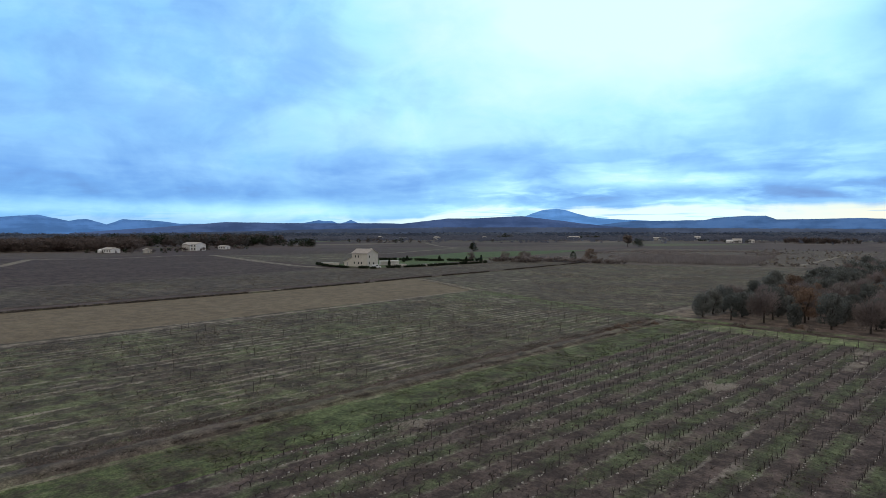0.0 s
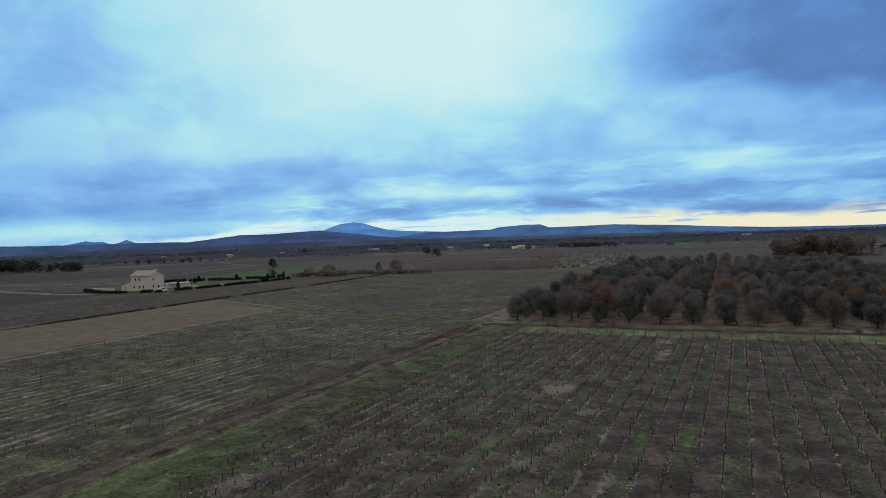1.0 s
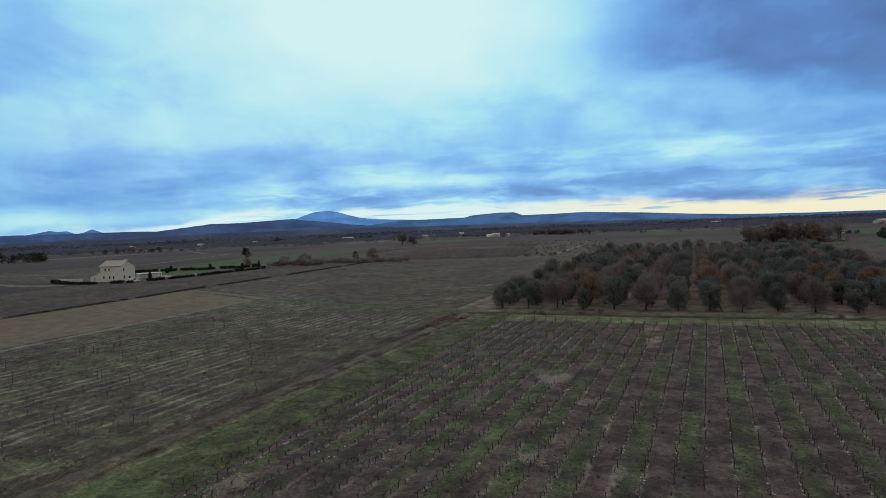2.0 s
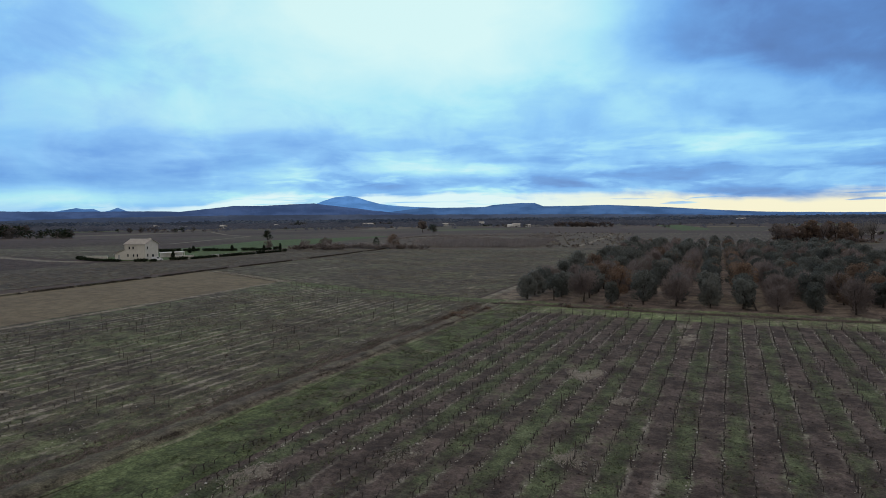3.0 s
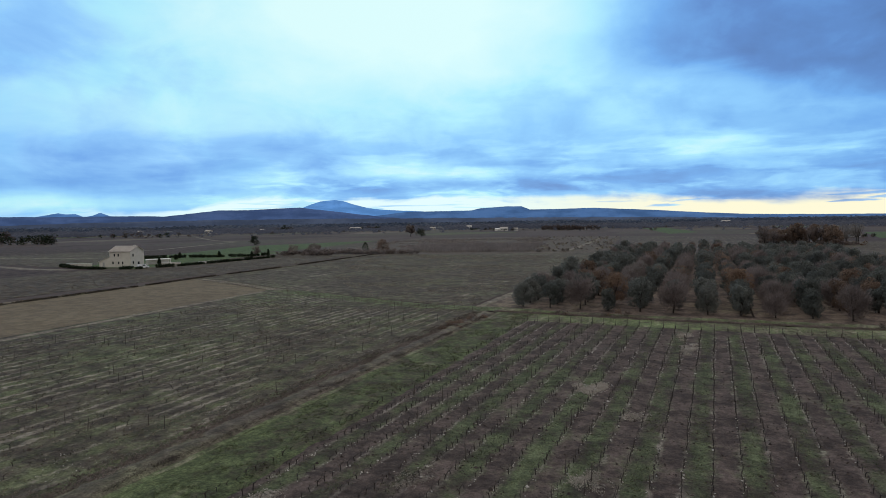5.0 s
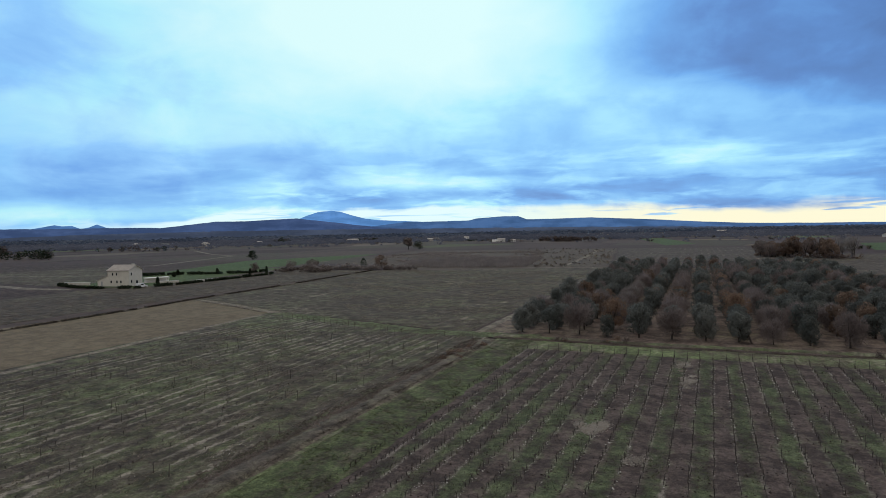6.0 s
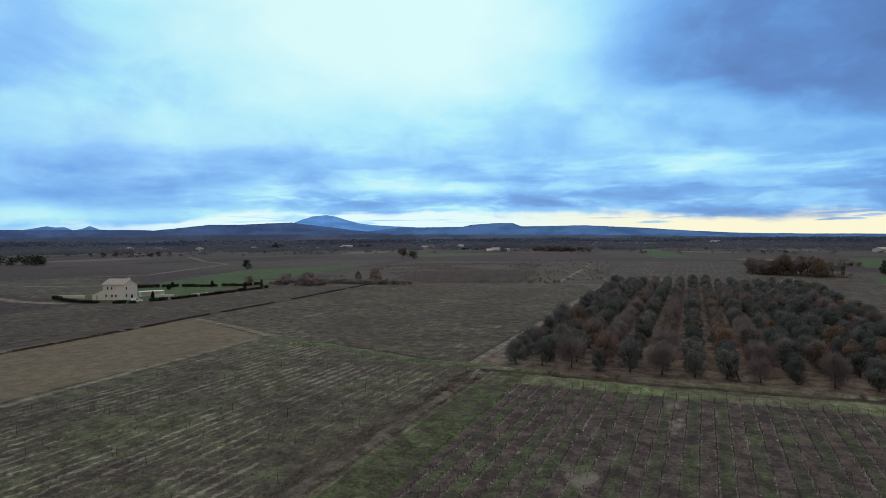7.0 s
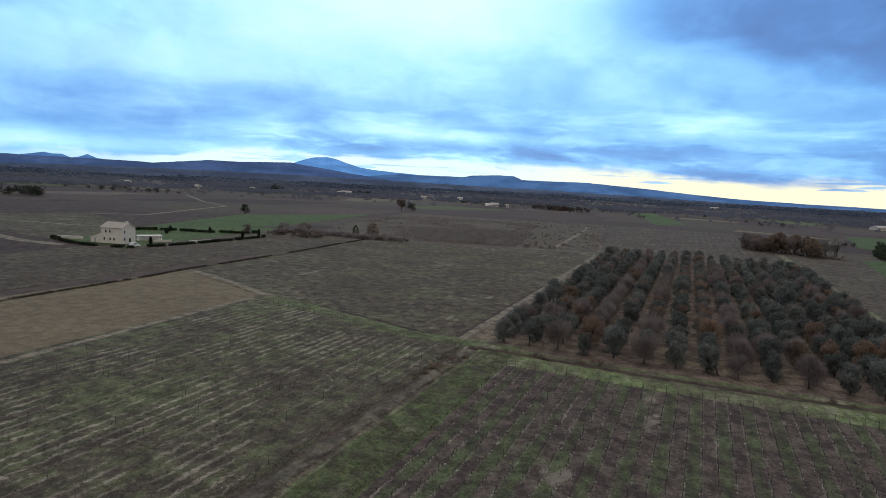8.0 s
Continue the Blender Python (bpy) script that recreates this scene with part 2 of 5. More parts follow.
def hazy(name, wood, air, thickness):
    """A far range or wood with blue air haze painted in: emission in the air's colour mixed over its woods."""
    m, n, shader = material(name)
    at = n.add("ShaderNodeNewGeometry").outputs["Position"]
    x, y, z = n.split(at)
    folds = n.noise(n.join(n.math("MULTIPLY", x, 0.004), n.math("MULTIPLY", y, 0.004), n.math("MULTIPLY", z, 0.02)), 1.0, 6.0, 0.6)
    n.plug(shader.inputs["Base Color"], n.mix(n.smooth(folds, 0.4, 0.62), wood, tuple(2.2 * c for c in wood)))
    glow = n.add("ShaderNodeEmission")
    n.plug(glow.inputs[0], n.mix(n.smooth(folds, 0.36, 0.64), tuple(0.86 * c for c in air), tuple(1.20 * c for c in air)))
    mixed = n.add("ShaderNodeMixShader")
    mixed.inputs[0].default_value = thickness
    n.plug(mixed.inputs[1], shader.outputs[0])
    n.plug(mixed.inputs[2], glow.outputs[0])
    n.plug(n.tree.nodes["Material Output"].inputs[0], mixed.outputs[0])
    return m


def patchwork(name):
    """The far plain: a patchwork of small vineyards, fallow and fields along the rows' direction."""
    m, n, shader = material(name)
    at = n.add("ShaderNodeNewGeometry").outputs["Position"]
    x, y, z = n.split(at)
    wob = n.noise(at, 0.004, 3.0)
    cells = n.add("ShaderNodeTexVoronoi", metric="CHEBYCHEV")
    n.plug(cells.inputs["Vector"], n.join(n.math("ADD", n.math("MULTIPLY", x, 0.011), wob), n.math("ADD", n.math("MULTIPLY", y, 0.0062), wob), 0.0))
    cells.inputs["Scale"].default_value = 1.0
    pick = n.split(cells.outputs["Color"])
    base = n.ramp(pick[0], ((0.0, (0.042, 0.027, 0.027)), (0.40, (0.054, 0.037, 0.035)), (0.62, (0.074, 0.054, 0.047)), (0.76, (0.060, 0.052, 0.038)), (0.88, (0.125, 0.100, 0.080)), (0.94, (0.052, 0.037, 0.034)), (1.0, (0.08, 0.105, 0.042))))
    rough = n.noise(at, 0.15, 6.0, 0.65)
    colour = n.mix(1.0, base, n.mix(n.smooth(rough, 0.3, 0.7), (0.65, 0.65, 0.65), (1.3, 1.3, 1.3)), "MULTIPLY")
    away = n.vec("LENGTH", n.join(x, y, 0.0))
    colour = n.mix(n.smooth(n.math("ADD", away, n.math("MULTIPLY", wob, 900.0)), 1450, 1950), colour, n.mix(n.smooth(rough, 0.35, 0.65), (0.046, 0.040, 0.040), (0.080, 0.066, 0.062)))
    n.plug(shader.inputs["Base Color"], colour)
    return m


M = {
    "plum_wood": leafy("plum_brown_wood", ((0.076, 0.057, 0.051), (0.092, 0.069, 0.061), (0.112, 0.084, 0.072)), 0.4),
    "bramble": leafy("dark_brambles", ((0.140, 0.111, 0.098), (0.200, 0.160, 0.140), (0.270, 0.220, 0.192)), 0.8),
    "brush": leafy("brown_brush", ((0.036, 0.027, 0.024), (0.052, 0.040, 0.035), (0.074, 0.058, 0.051)), 0.8, 0.05),
    "chaff": leafy("pale_chaff", ((0.27, 0.24, 0.21), (0.37, 0.33, 0.285), (0.48, 0.43, 0.37)), 0.9),
    "brown_wood": leafy("brown_wood_twigs", ((0.058, 0.045, 0.041), (0.078, 0.060, 0.054), (0.102, 0.076, 0.065)), 0.4),
    "scrub_soil": field("scrub_soil", (0.064, 0.050, 0.041), (0.090, 0.071, 0.058), (0.068, 0.062, 0.041), (0.13, 0.105, 0.082), 0.3, 0.40),
    "rows_far": field("far_vineyard_soil", (0.052, 0.040, 0.035), (0.076, 0.060, 0.050), (0.062, 0.056, 0.038), (0.17, 0.145, 0.115), 0.32, 0.44, lines=4.6, ply=0.17),
    "track_grass": field("worn_track_grass", (0.098, 0.093, 0.062), (0.138, 0.126, 0.087), (0.070, 0.085, 0.041), (0.20, 0.178, 0.135), 0.60, 0.53, mottle=0.7),
    "dark_weeds": leafy("dark_ditch_weeds", ((0.030, 0.024, 0.020), (0.044, 0.035, 0.029), (0.062, 0.050, 0.040)), 0.8, 0.05),
    "bright_russet": leafy("orange_oak_leaves", ((0.155, 0.104, 0.076), (0.205, 0.136, 0.096), (0.26, 0.172, 0.118)), 0.5),
    "plain": patchwork("far_plain"),
    "vines_near": field("vineyard_soil", (0.052, 0.039, 0.036), (0.092, 0.069, 0.061), (0.049, 0.060, 0.030), (0.22, 0.19, 0.165), 0.37, 0.44, rows=1.88, phase=11.0, skew=0.018, mown=0.15, mottle=0.52, wander=1.3, bound=0.22, near_row=0.6),
    "vines_left": field("grassed_vineyard_soil", (0.058, 0.046, 0.037), (0.092, 0.074, 0.059), (0.062, 0.069, 0.035), (0.250, 0.217, 0.177), 0.44, 0.51, rows=2.0, phase=0.0, mown=0.06, bound=0.44, near_row=0.98, wander=2.6, mottle=0.5),
    "grass": field("rough_grass", (0.064, 0.055, 0.038), (0.096, 0.083, 0.057), (0.050, 0.063, 0.027), (0.18, 0.155, 0.115), 0.56, 0.50, mottle=1.0),
    "verge": field("dry_verge", (0.096, 0.085, 0.062), (0.140, 0.122, 0.090), (0.066, 0.080, 0.038), (0.25, 0.22, 0.175), 0.52, 0.60, mottle=0.8, stretch=1.0),
    "verge_green": field("green_verge", (0.106, 0.096, 0.066), (0.158, 0.142, 0.100), (0.076, 0.096, 0.042), (0.30, 0.27, 0.21), 0.56, 0.58, mottle=0.8, stretch=3.0),
    "stubble": field("ploughed_tan_soil", (0.122, 0.097, 0.064), (0.148, 0.117, 0.079), (0.100, 0.090, 0.056), (0.165, 0.138, 0.102), 0.12, 0.30, lines=3.0, stretch=0.06, contrast=0.42),
    "fallow": field("fallow_vineyard_soil", (0.054, 0.042, 0.034), (0.090, 0.071, 0.056), (0.060, 0.059, 0.035), (0.21, 0.176, 0.137), 0.39, 0.50, stretch=0.6, contrast=1.15, mottle=0.8, lines=2.6, ply=0.05),
    "brown": field("brown_vineyard_soil", (0.052, 0.041, 0.034), (0.083, 0.066, 0.053), (0.062, 0.056, 0.037), (0.165, 0.136, 0.105), 0.34, 0.46, lines=2.4, stretch=0.6, mottle=0.5),
    "dark": field("dark_vineyard_soil", (0.043, 0.029, 0.027), (0.060, 0.042, 0.038), (0.056, 0.050, 0.035), (0.12, 0.095, 0.075), 0.22, 0.27, lines=2.4),
    "litter": field("leaf_litter", (0.098, 0.072, 0.060), (0.152, 0.115, 0.094), (0.09, 0.08, 0.046), (0.24, 0.185, 0.145), 0.28, 0.42),
    "lawn": field("lawn_grass", (0.060, 0.068, 0.034), (0.084, 0.092, 0.044), (0.054, 0.078, 0.030), (0.14, 0.13, 0.078), 0.8, 0.25, contrast=0.6),
    "meadow": field("meadow_grass", (0.058, 0.068, 0.036), (0.076, 0.086, 0.043), (0.048, 0.074, 0.028), (0.11, 0.11, 0.062), 0.85, 0.2, contrast=0.6),
    "track": field("gravel_track", (0.135, 0.115, 0.092), (0.185, 0.158, 0.126), (0.10, 0.092, 0.056), (0.25, 0.215, 0.17), 0.3, 0.45),
    "weeds": leafy("dry_weeds", ((0.090, 0.072, 0.060), (0.130, 0.106, 0.088), (0.175, 0.148, 0.122)), 0.8),
    "bank": field("bank_soil", (0.080, 0.065, 0.054), (0.122, 0.100, 0.083), (0.070, 0.068, 0.042), (0.17, 0.145, 0.115), 0.40, 0.45),
    "ditch": field("ditch_soil", (0.045, 0.036, 0.029), (0.075, 0.060, 0.048), (0.052, 0.056, 0.026), (0.11, 0.092, 0.073), 0.3, 0.2),
    "blade": leafy("grass_blades", ((0.052, 0.062, 0.031), (0.072, 0.083, 0.040), (0.104, 0.104, 0.060)), 0.9),
    "straw": leafy("dry_grass_blades", ((0.17, 0.142, 0.108), (0.25, 0.212, 0.162), (0.33, 0.283, 0.22)), 0.9),
    "wood": plain("vine_wood", (0.034, 0.028, 0.025), (0.066, 0.053, 0.046), 4.0),
    "post": plain("weathered_post", (0.060, 0.050, 0.044), (0.12, 0.10, 0.088), 4.0),
    "bark": plain("oak_bark", (0.030, 0.025, 0.021), (0.070, 0.058, 0.050), 3.0),
    "clod": leafy("soil_clods", ((0.036, 0.028, 0.025), (0.062, 0.049, 0.043), (0.105, 0.085, 0.073)), 0.9, 0.0),
    "stone": plain("pale_stone", (0.36, 0.33, 0.29), (0.58, 0.54, 0.49), 5.0),
    "oak": leafy("evergreen_oak_leaves", ((0.084, 0.090, 0.082), (0.108, 0.114, 0.105), (0.134, 0.139, 0.126), (0.157, 0.154, 0.137)), 0.25),
    "russet": leafy("withered_oak_leaves", ((0.130, 0.092, 0.070), (0.172, 0.120, 0.090), (0.22, 0.152, 0.112)), 0.5),
    "twig": leafy("bare_oak_twigs", ((0.155, 0.126, 0.118), (0.197, 0.160, 0.149), (0.243, 0.198, 0.182)), 0.6),
    "grey_twig": leafy("grey_bare_twigs", ((0.14, 0.125, 0.112), (0.19, 0.17, 0.152), (0.24, 0.21, 0.19)), 0.6),
    "scrub": leafy("scrub_twigs", ((0.136, 0.110, 0.098), (0.168, 0.137, 0.122), (0.200, 0.165, 0.146)), 0.6),
    "pale_scrub": leafy("pale_scrub_twigs", ((0.180, 0.154, 0.145), (0.225, 0.194, 0.182), (0.275, 0.237, 0.222)), 0.6),
    # leaf tones lightened towards grey-purple, painting in the haze of distance
    "far_wood": leafy("far_wood_leaves", ((0.064, 0.066, 0.064), (0.086, 0.082, 0.078), (0.112, 0.094, 0.086), (0.14, 0.110, 0.098)), 0.5),
    "cypress": leafy("dark_conifer_leaves", ((0.016, 0.022, 0.013), (0.026, 0.036, 0.020), (0.036, 0.046, 0.026)), 0.6),
    "render": plain("cream_render", (0.52, 0.485, 0.42), (0.63, 0.59, 0.52), 0.7, 0.9, 0.004),
    "white": plain("white_render", (0.70, 0.68, 0.64), (0.80, 0.78, 0.75), 0.7, 0.9, 0.004),
    "tile": plain("clay_roof_tiles", (0.34, 0.31, 0.28), (0.45, 0.415, 0.38), 1.5, 0.9, 0.05),
    "shutter": plain("painted_shutter", (0.30, 0.30, 0.29), (0.38, 0.38, 0.37), 2.0, 0.6, 0.0),
    "slab": plain("pale_paving", (0.46, 0.43, 0.38), (0.58, 0.54, 0.48), 1.0, 0.9, 0.01),
    "car": plain("white_car_paint", (0.70, 0.71, 0.72), (0.76, 0.77, 0.78), 0.5, 0.3, 0.0, 0.5),
    "tyre": plain("black_rubber", (0.015, 0.015, 0.015), (0.03, 0.03, 0.03), 5.0, 0.8, 0.0),
}
glass, n_glass, s_glass = material("window_glass")
s_glass.inputs["Base Color"].default_value = (0.02, 0.025, 0.03, 1)
s_glass.inputs["Roughness"].default_value = 0.08
s_glass.inputs["Specular IOR Level"].default_value = 0.5
M["glass"] = glass


ROW, FIRST, SKEW = 1.88, -11.0, 0.018    # the near vineyard's rows: spacing, one row's place at its far end, lean
END = 110.2


# ---- building helpers ----
def mesh(name, verts, faces, mats, index=None, smooth=False):
    data = bpy.data.meshes.new(name)
    data.from_pydata([tuple(v) for v in verts] if not isinstance(verts, np.ndarray) else verts.tolist(), [], faces if isinstance(faces, list) else faces.tolist())
    for m in mats if isinstance(mats, (list, tuple)) else [mats]:
        data.materials.append(m)
    if index is not None:
        data.polygons.foreach_set("material_index", np.asarray(index, dtype=np.int32))
    if smooth:
        data.polygons.foreach_set("use_smooth", np.ones(len(data.polygons), dtype=bool))
    data.update()
    return data


def part(name, data, parent, label=""):
    """A mesh as one part under a thing or a part."""
    ob = new(name, data)
    ob.parent = parent
    return tagged(ob, label)


def wavy(x, y, scale, seed=0.0):
    return noise.noise((x * scale, y * scale, seed))


def sheet(name, corners, z, mat, step, label, ragged=0.5, relief=0.03, category="field"):
    """A four-cornered sheet of ground with ragged edges and slight relief; corners go round."""
    a, b, c, d = (np.array(p, float) for p in corners)
    nu = max(2, int(max(np.linalg.norm(b - a), np.linalg.norm(c - d)) / step))
    nv = max(2, int(max(np.linalg.norm(d - a), np.linalg.norm(c - b)) / step))
    verts, faces = [], []
    for j in range(nv + 1):
        for i in range(nu + 1):
            s, t = i / nu, j / nv
            p = a * (1 - s) * (1 - t) + b * s * (1 - t) + c * s * t + d * (1 - s) * t
            edge = i in (0, nu) or j in (0, nv)
            if edge:
                p = p + ragged * np.array((wavy(p[0], p[1], 0.35, 2.0) + 0.5 * wavy(p[0], p[1], 1.3, 5.0), wavy(p[0], p[1], 0.35, 8.0) + 0.5 * wavy(p[0], p[1], 1.3, 11.0)))
            h = relief * (wavy(p[0], p[1], 0.4, 1.0) + 0.6 * wavy(p[0], p[1], 1.7, 3.0))
            verts.append((p[0], p[1], z + (-0.06 if edge else h)))
    for j in range(nv):
        for i in range(nu):
            k = j * (nu + 1) + i
            faces.append((k, k + 1, k + nu + 2, k + nu + 1))
    return tagged(new(name, mesh(name, verts, faces, mat, smooth=True)), label, category, kind="structure")


def ribbon(name, points, half, z, mat, label, crown=None, step=1.5, ragged=0.25, category="track"):
    """A strip along a line of points. crown: heights across it, from its left edge to its right."""
    pts = [Vector((*p, 0)) for p in points]
    line = []
    for p, q in zip(pts, pts[1:]):
        k = max(1, int((q - p).length / step))
        line += [p.lerp(q, i / k) for i in range(k)]
    line.append(pts[-1])
    crown = crown or (-0.05, 0.0, 0.0, 0.0, -0.05)
    n = len(crown)
    verts, faces = [], []
    for i, p in enumerate(line):
        ahead_ = (line[min(i + 3, len(line) - 1)] - line[max(i - 3, 0)]).normalized()
        right = Vector((ahead_.y, -ahead_.x, 0))
        for j, h in enumerate(crown):
            s = (2 * j / (n - 1) - 1) * half
            q = p + right * (s + ragged * wavy(p.x, p.y, 0.5, j * 3.1))
            verts.append((q.x, q.y, z + h * (1 + 0.5 * wavy(p.x, p.y, 0.6, j * 1.7)) + 0.02 * wavy(q.x, q.y, 1.1, 4.0)))
    for i in range(len(line) - 1):
        for j in range(n - 1):
            k = i * n + j
            faces.append((k, k + 1, k + n + 1, k + n))
    return tagged(new(name, mesh(name, verts, faces, mat, smooth=True)), label, category, kind="structure")


rng = np.random.default_rng(7)


def blades(name, spots, height, width, mat, label, per=4, lean=0.45, category="grass"):
    """Tufts of pointed blades at the spots (x, y, z), as one object of stuff."""
    spots = np.asarray(spots, float)
    base = np.repeat(spots, per, axis=0)
    k = len(base)
    turn = rng.uniform(0, 2 * math.pi, k)
    tall = height * rng.uniform(0.5, 1.25, k)
    base[:, :2] += rng.normal(0, width * 1.2, (k, 2))
    cross = np.stack([np.cos(turn), np.sin(turn), np.zeros(k)], 1) * (width * rng.uniform(0.6, 1.3, k))[:, None]
    tip = base + np.stack([rng.normal(0, lean, k) * tall, rng.normal(0, lean, k) * tall, tall], 1)
    verts = np.stack([base - cross / 2, base + cross / 2, tip], 1).reshape(-1, 3)
    faces = np.arange(3 * k).reshape(-1, 3)
    return tagged(new(name, mesh(name, verts, faces, mat)), label, category, kind="stuff")


def scatter(count, x0, x1, y0, y1, z=0.0, where=None):
    p = np.stack([rng.uniform(x0, x1, count), rng.uniform(y0, y1, count), np.full(count, z)], 1)
    return p if where is None else p[[where(*q) for q in p]]


def tube(path, radii, sides=5):
    """Vertices and faces of a tapering tube along a path."""
    verts, faces = [], []
    for i, (p, r) in enumerate(zip(path, radii)):
        p = Vector(p)
        d = (Vector(path[min(i + 1, len(path) - 1)]) - Vector(path[max(i - 1, 0)])).normalized()
        a = d.orthogonal().normalized()
        b = d.cross(a)
        verts += [p + (a * math.cos(t) + b * math.sin(t)) * r for t in (2 * math.pi * k / sides for k in range(sides))]
    for i in range(len(path) - 1):
        for k in range(sides):
            l = (k + 1) % sides
            faces.append((i * sides + k, i * sides + l, (i + 1) * sides + l, (i + 1) * sides + k))
    faces.append(tuple(range((len(path) - 1) * sides, len(path) * sides)))
    return verts, faces


def merge(pieces):
    """Joins (verts, faces) pieces into one."""
    verts, faces = [], []
    for v, f in pieces:
        o = len(verts)
        verts += list(v)
        faces += [tuple(i + o for i in face) for face in f]
    return verts, faces


def box(x0, x1, y0, y1, z0, z1):
    v = [(x, y, z) for z in (z0, z1) for x, y in ((x0, y0), (x1, y0), (x1, y1), (x0, y1))]
    return v, [(3, 2, 1, 0), (4, 5, 6, 7), (0, 1, 5, 4), (1, 2, 6, 5), (2, 3, 7, 6), (3, 0, 4, 7)]


def block(name, bounds, mat, parent, label="", bevel=0.0):
    """A box with softened edges as a part."""
    bm = bmesh.new()
    v, f = box(*bounds)
    vs = [bm.verts.new(p) for p in v]
    for face in f:
        bm.faces.new([vs[i] for i in face])
    if bevel:
        bmesh.ops.bevel(bm, geom=bm.edges[:], offset=bevel, segments=1, affect="EDGES")
    data = bpy.data.meshes.new(name)
    bm.to_mesh(data)
    bm.free()
    data.materials.append(mat)
    return part(name, data, parent, label)


# ---- the large structure ----
def ground():
    """One sheet to the horizon, finer near by."""
    rings = [-4990, -3600, -2500, -1700, -1100, -700, -450, -300, -200, -120, -60, 0, 60, 120, 200, 300, 450, 700, 1100, 1700, 2500, 3600, 4990]
    n = len(rings)
    verts = [(x, y, -0.12) for y in rings for x in rings]
    faces = [(j * n + i, j * n + i + 1, (j + 1) * n + i + 1, (j + 1) * n + i) for j in range(n - 1) for i in range(n - 1)]
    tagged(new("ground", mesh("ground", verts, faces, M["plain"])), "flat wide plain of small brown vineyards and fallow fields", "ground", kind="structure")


ground()
sheet("field_vineyard", [(-44, -40), (95, -40), (95, 111.5), (-44, 111.5)], 0.0, M["vines_near"], 1.0, "vineyard soil with alternating grassed and tilled alleys")
sheet("field_vineyard_west", [(-116, -60), (-53.2, -60), (-53.2, 121), (-122, 136)], 0.0, M["vines_left"], 1.0, "olive-brown vineyard soil with pale dry grass lines")
sheet("field_tan", [(-164, -70), (-114, -70), (-121, 136), (-169, 157)], 0.02, M["stubble"], 2.0, "bare pale tan ploughed field")
sheet("field_fallow", [(-59, 123), (-59, 338), (-181, 294), (-169, 154)], 0.0, M["fallow"], 2.0, "brown and olive fallow vineyard field")
sheet("field_north", [(-230, -140), (-167, -140), (-182, 296), (-250, 300)], 0.01, M["brown"], 2.5, "brown vineyard field beside the farmhouse garden")
sheet("field_west", [(-470, 40), (-228, -140), (-228, 172), (-450, 200)], 0.0, M["dark"], 4.0, "dark brown vineyard field")
sheet("field_behind_house", [(-600, 260), (-440, 205), (-300, 250), (-310, 420)], 0.0, M["dark"], 5.0, "dark brown field behind the farmhouse")
sheet("field_beside_road", [(-440, 203), (-262, 180), (-296, 250), (-400, 300)], 0.03, M["fallow"], 4.0, "greyish fallow field beside the farm road")
sheet("field_lawn", [(-290, 186), (-228, 182), (-250, 312), (-292, 300)], 0.02, M["lawn"], 2.0, "green garden lawn beside the farmhouse", category="lawn")
sheet("field_meadow", [(-296, 236), (-264, 330), (-300, 520), (-352, 390)], 0.05, M["meadow"], 4.0, "bright green winter meadow")
sheet("field_east", [(38, 112), (220, 112), (220, 500), (38, 500)], 0.0, M["brown"], 3.0, "greyish brown open field beyond the grove")
sheet("field_rows_north", [(-58, 340), (38, 340), (38, 640), (-90, 640)], 0.0, M["rows_far"], 3.0, "distant vineyard with pale rows")
sheet("field_green_far", [(-49, 720), (-18, 790), (-78, 1180), (-112, 1120)], 0.06, M["meadow"], 10.0, "far green field")
sheet("field_pale_far", [(-45, 975), (44, 960), (58, 1004), (-36, 1030)], 0.06, M["stubble"], 8.0, "far pale stubble field", ragged=3.0)
sheet("field_pale_east", [(28, 700), (118, 655), (124, 684), (36, 735)], 0.06, M["stubble"], 8.0, "pale stubble strip beyond the hedge", ragged=3.0)
sheet("field_tan_far", [(-330, 1650), (-190, 1750), (-200, 2050), (-330, 1900)], 0.06, M["stubble"], 20.0, "far tan field")
sheet("field_green_east", [(110, 560), (260, 560), (260, 760), (140, 760)], 0.06, M["meadow"], 8.0, "far green field by the hedge")
sheet("field_green_near_east", [(72, 338), (140, 330), (150, 470), (85, 442)], 0.05, M["meadow"], 6.0, "green field beside the dark plantation", ragged=2.0)
sheet("field_scrub", [(-225, 310), (-59.5, 341), (-91.5, 636), (-300, 590)], 0.012, M["scrub_soil"], 4.0, "rough scrubby ground with brown dead growth", ragged=3.0)
sheet("grove_floor", [(-56.4, 121.5), (38, 121.5), (38, 336), (-57.2, 336)], 0.02, M["litter"], 1.5, "brown leaf litter and bare soil under the oaks", category="ground")
sheet("verge_grove", [(-49, 110.4), (95, 110.8), (95, 122.5), (-49, 122)], 0.05, M["verge_green"], 0.8, "rough grass strip between the vines and the grove", category="verge")
sheet("verge_bank", [(-50.6, -40), (-43.2, -40), (-43.2, 122), (-50.6, 122)], 0.06, M["grass"], 0.8, "green grass strip beside the first vine row", category="verge")
ribbon("track_green", [(-44, 122), (-54, 122), (-71, 121.5), (-121, 137.7)], 2.7, 0.08, M["track_grass"], "grassy farm track between the fields", ragged=1.1)
ribbon("track_worn", [(-119, 137), (-142, 147), (-166, 156)], 1.7, 0.10, M["track"], "worn earth track beside the ploughed field", ragged=1.0)
ribbon("track_tan_edge", [(-113, -70), (-116, 60), (-121, 133)], 0.9, 0.07, M["track"], "pale dry margin of the ploughed field", ragged=0.4)
ribbon("track_grove", [(-57, 121), (-57, 200), (-58, 334)], 1.05, 0.08, M["track"], "pale gravel track along the grove", ragged=0.35)
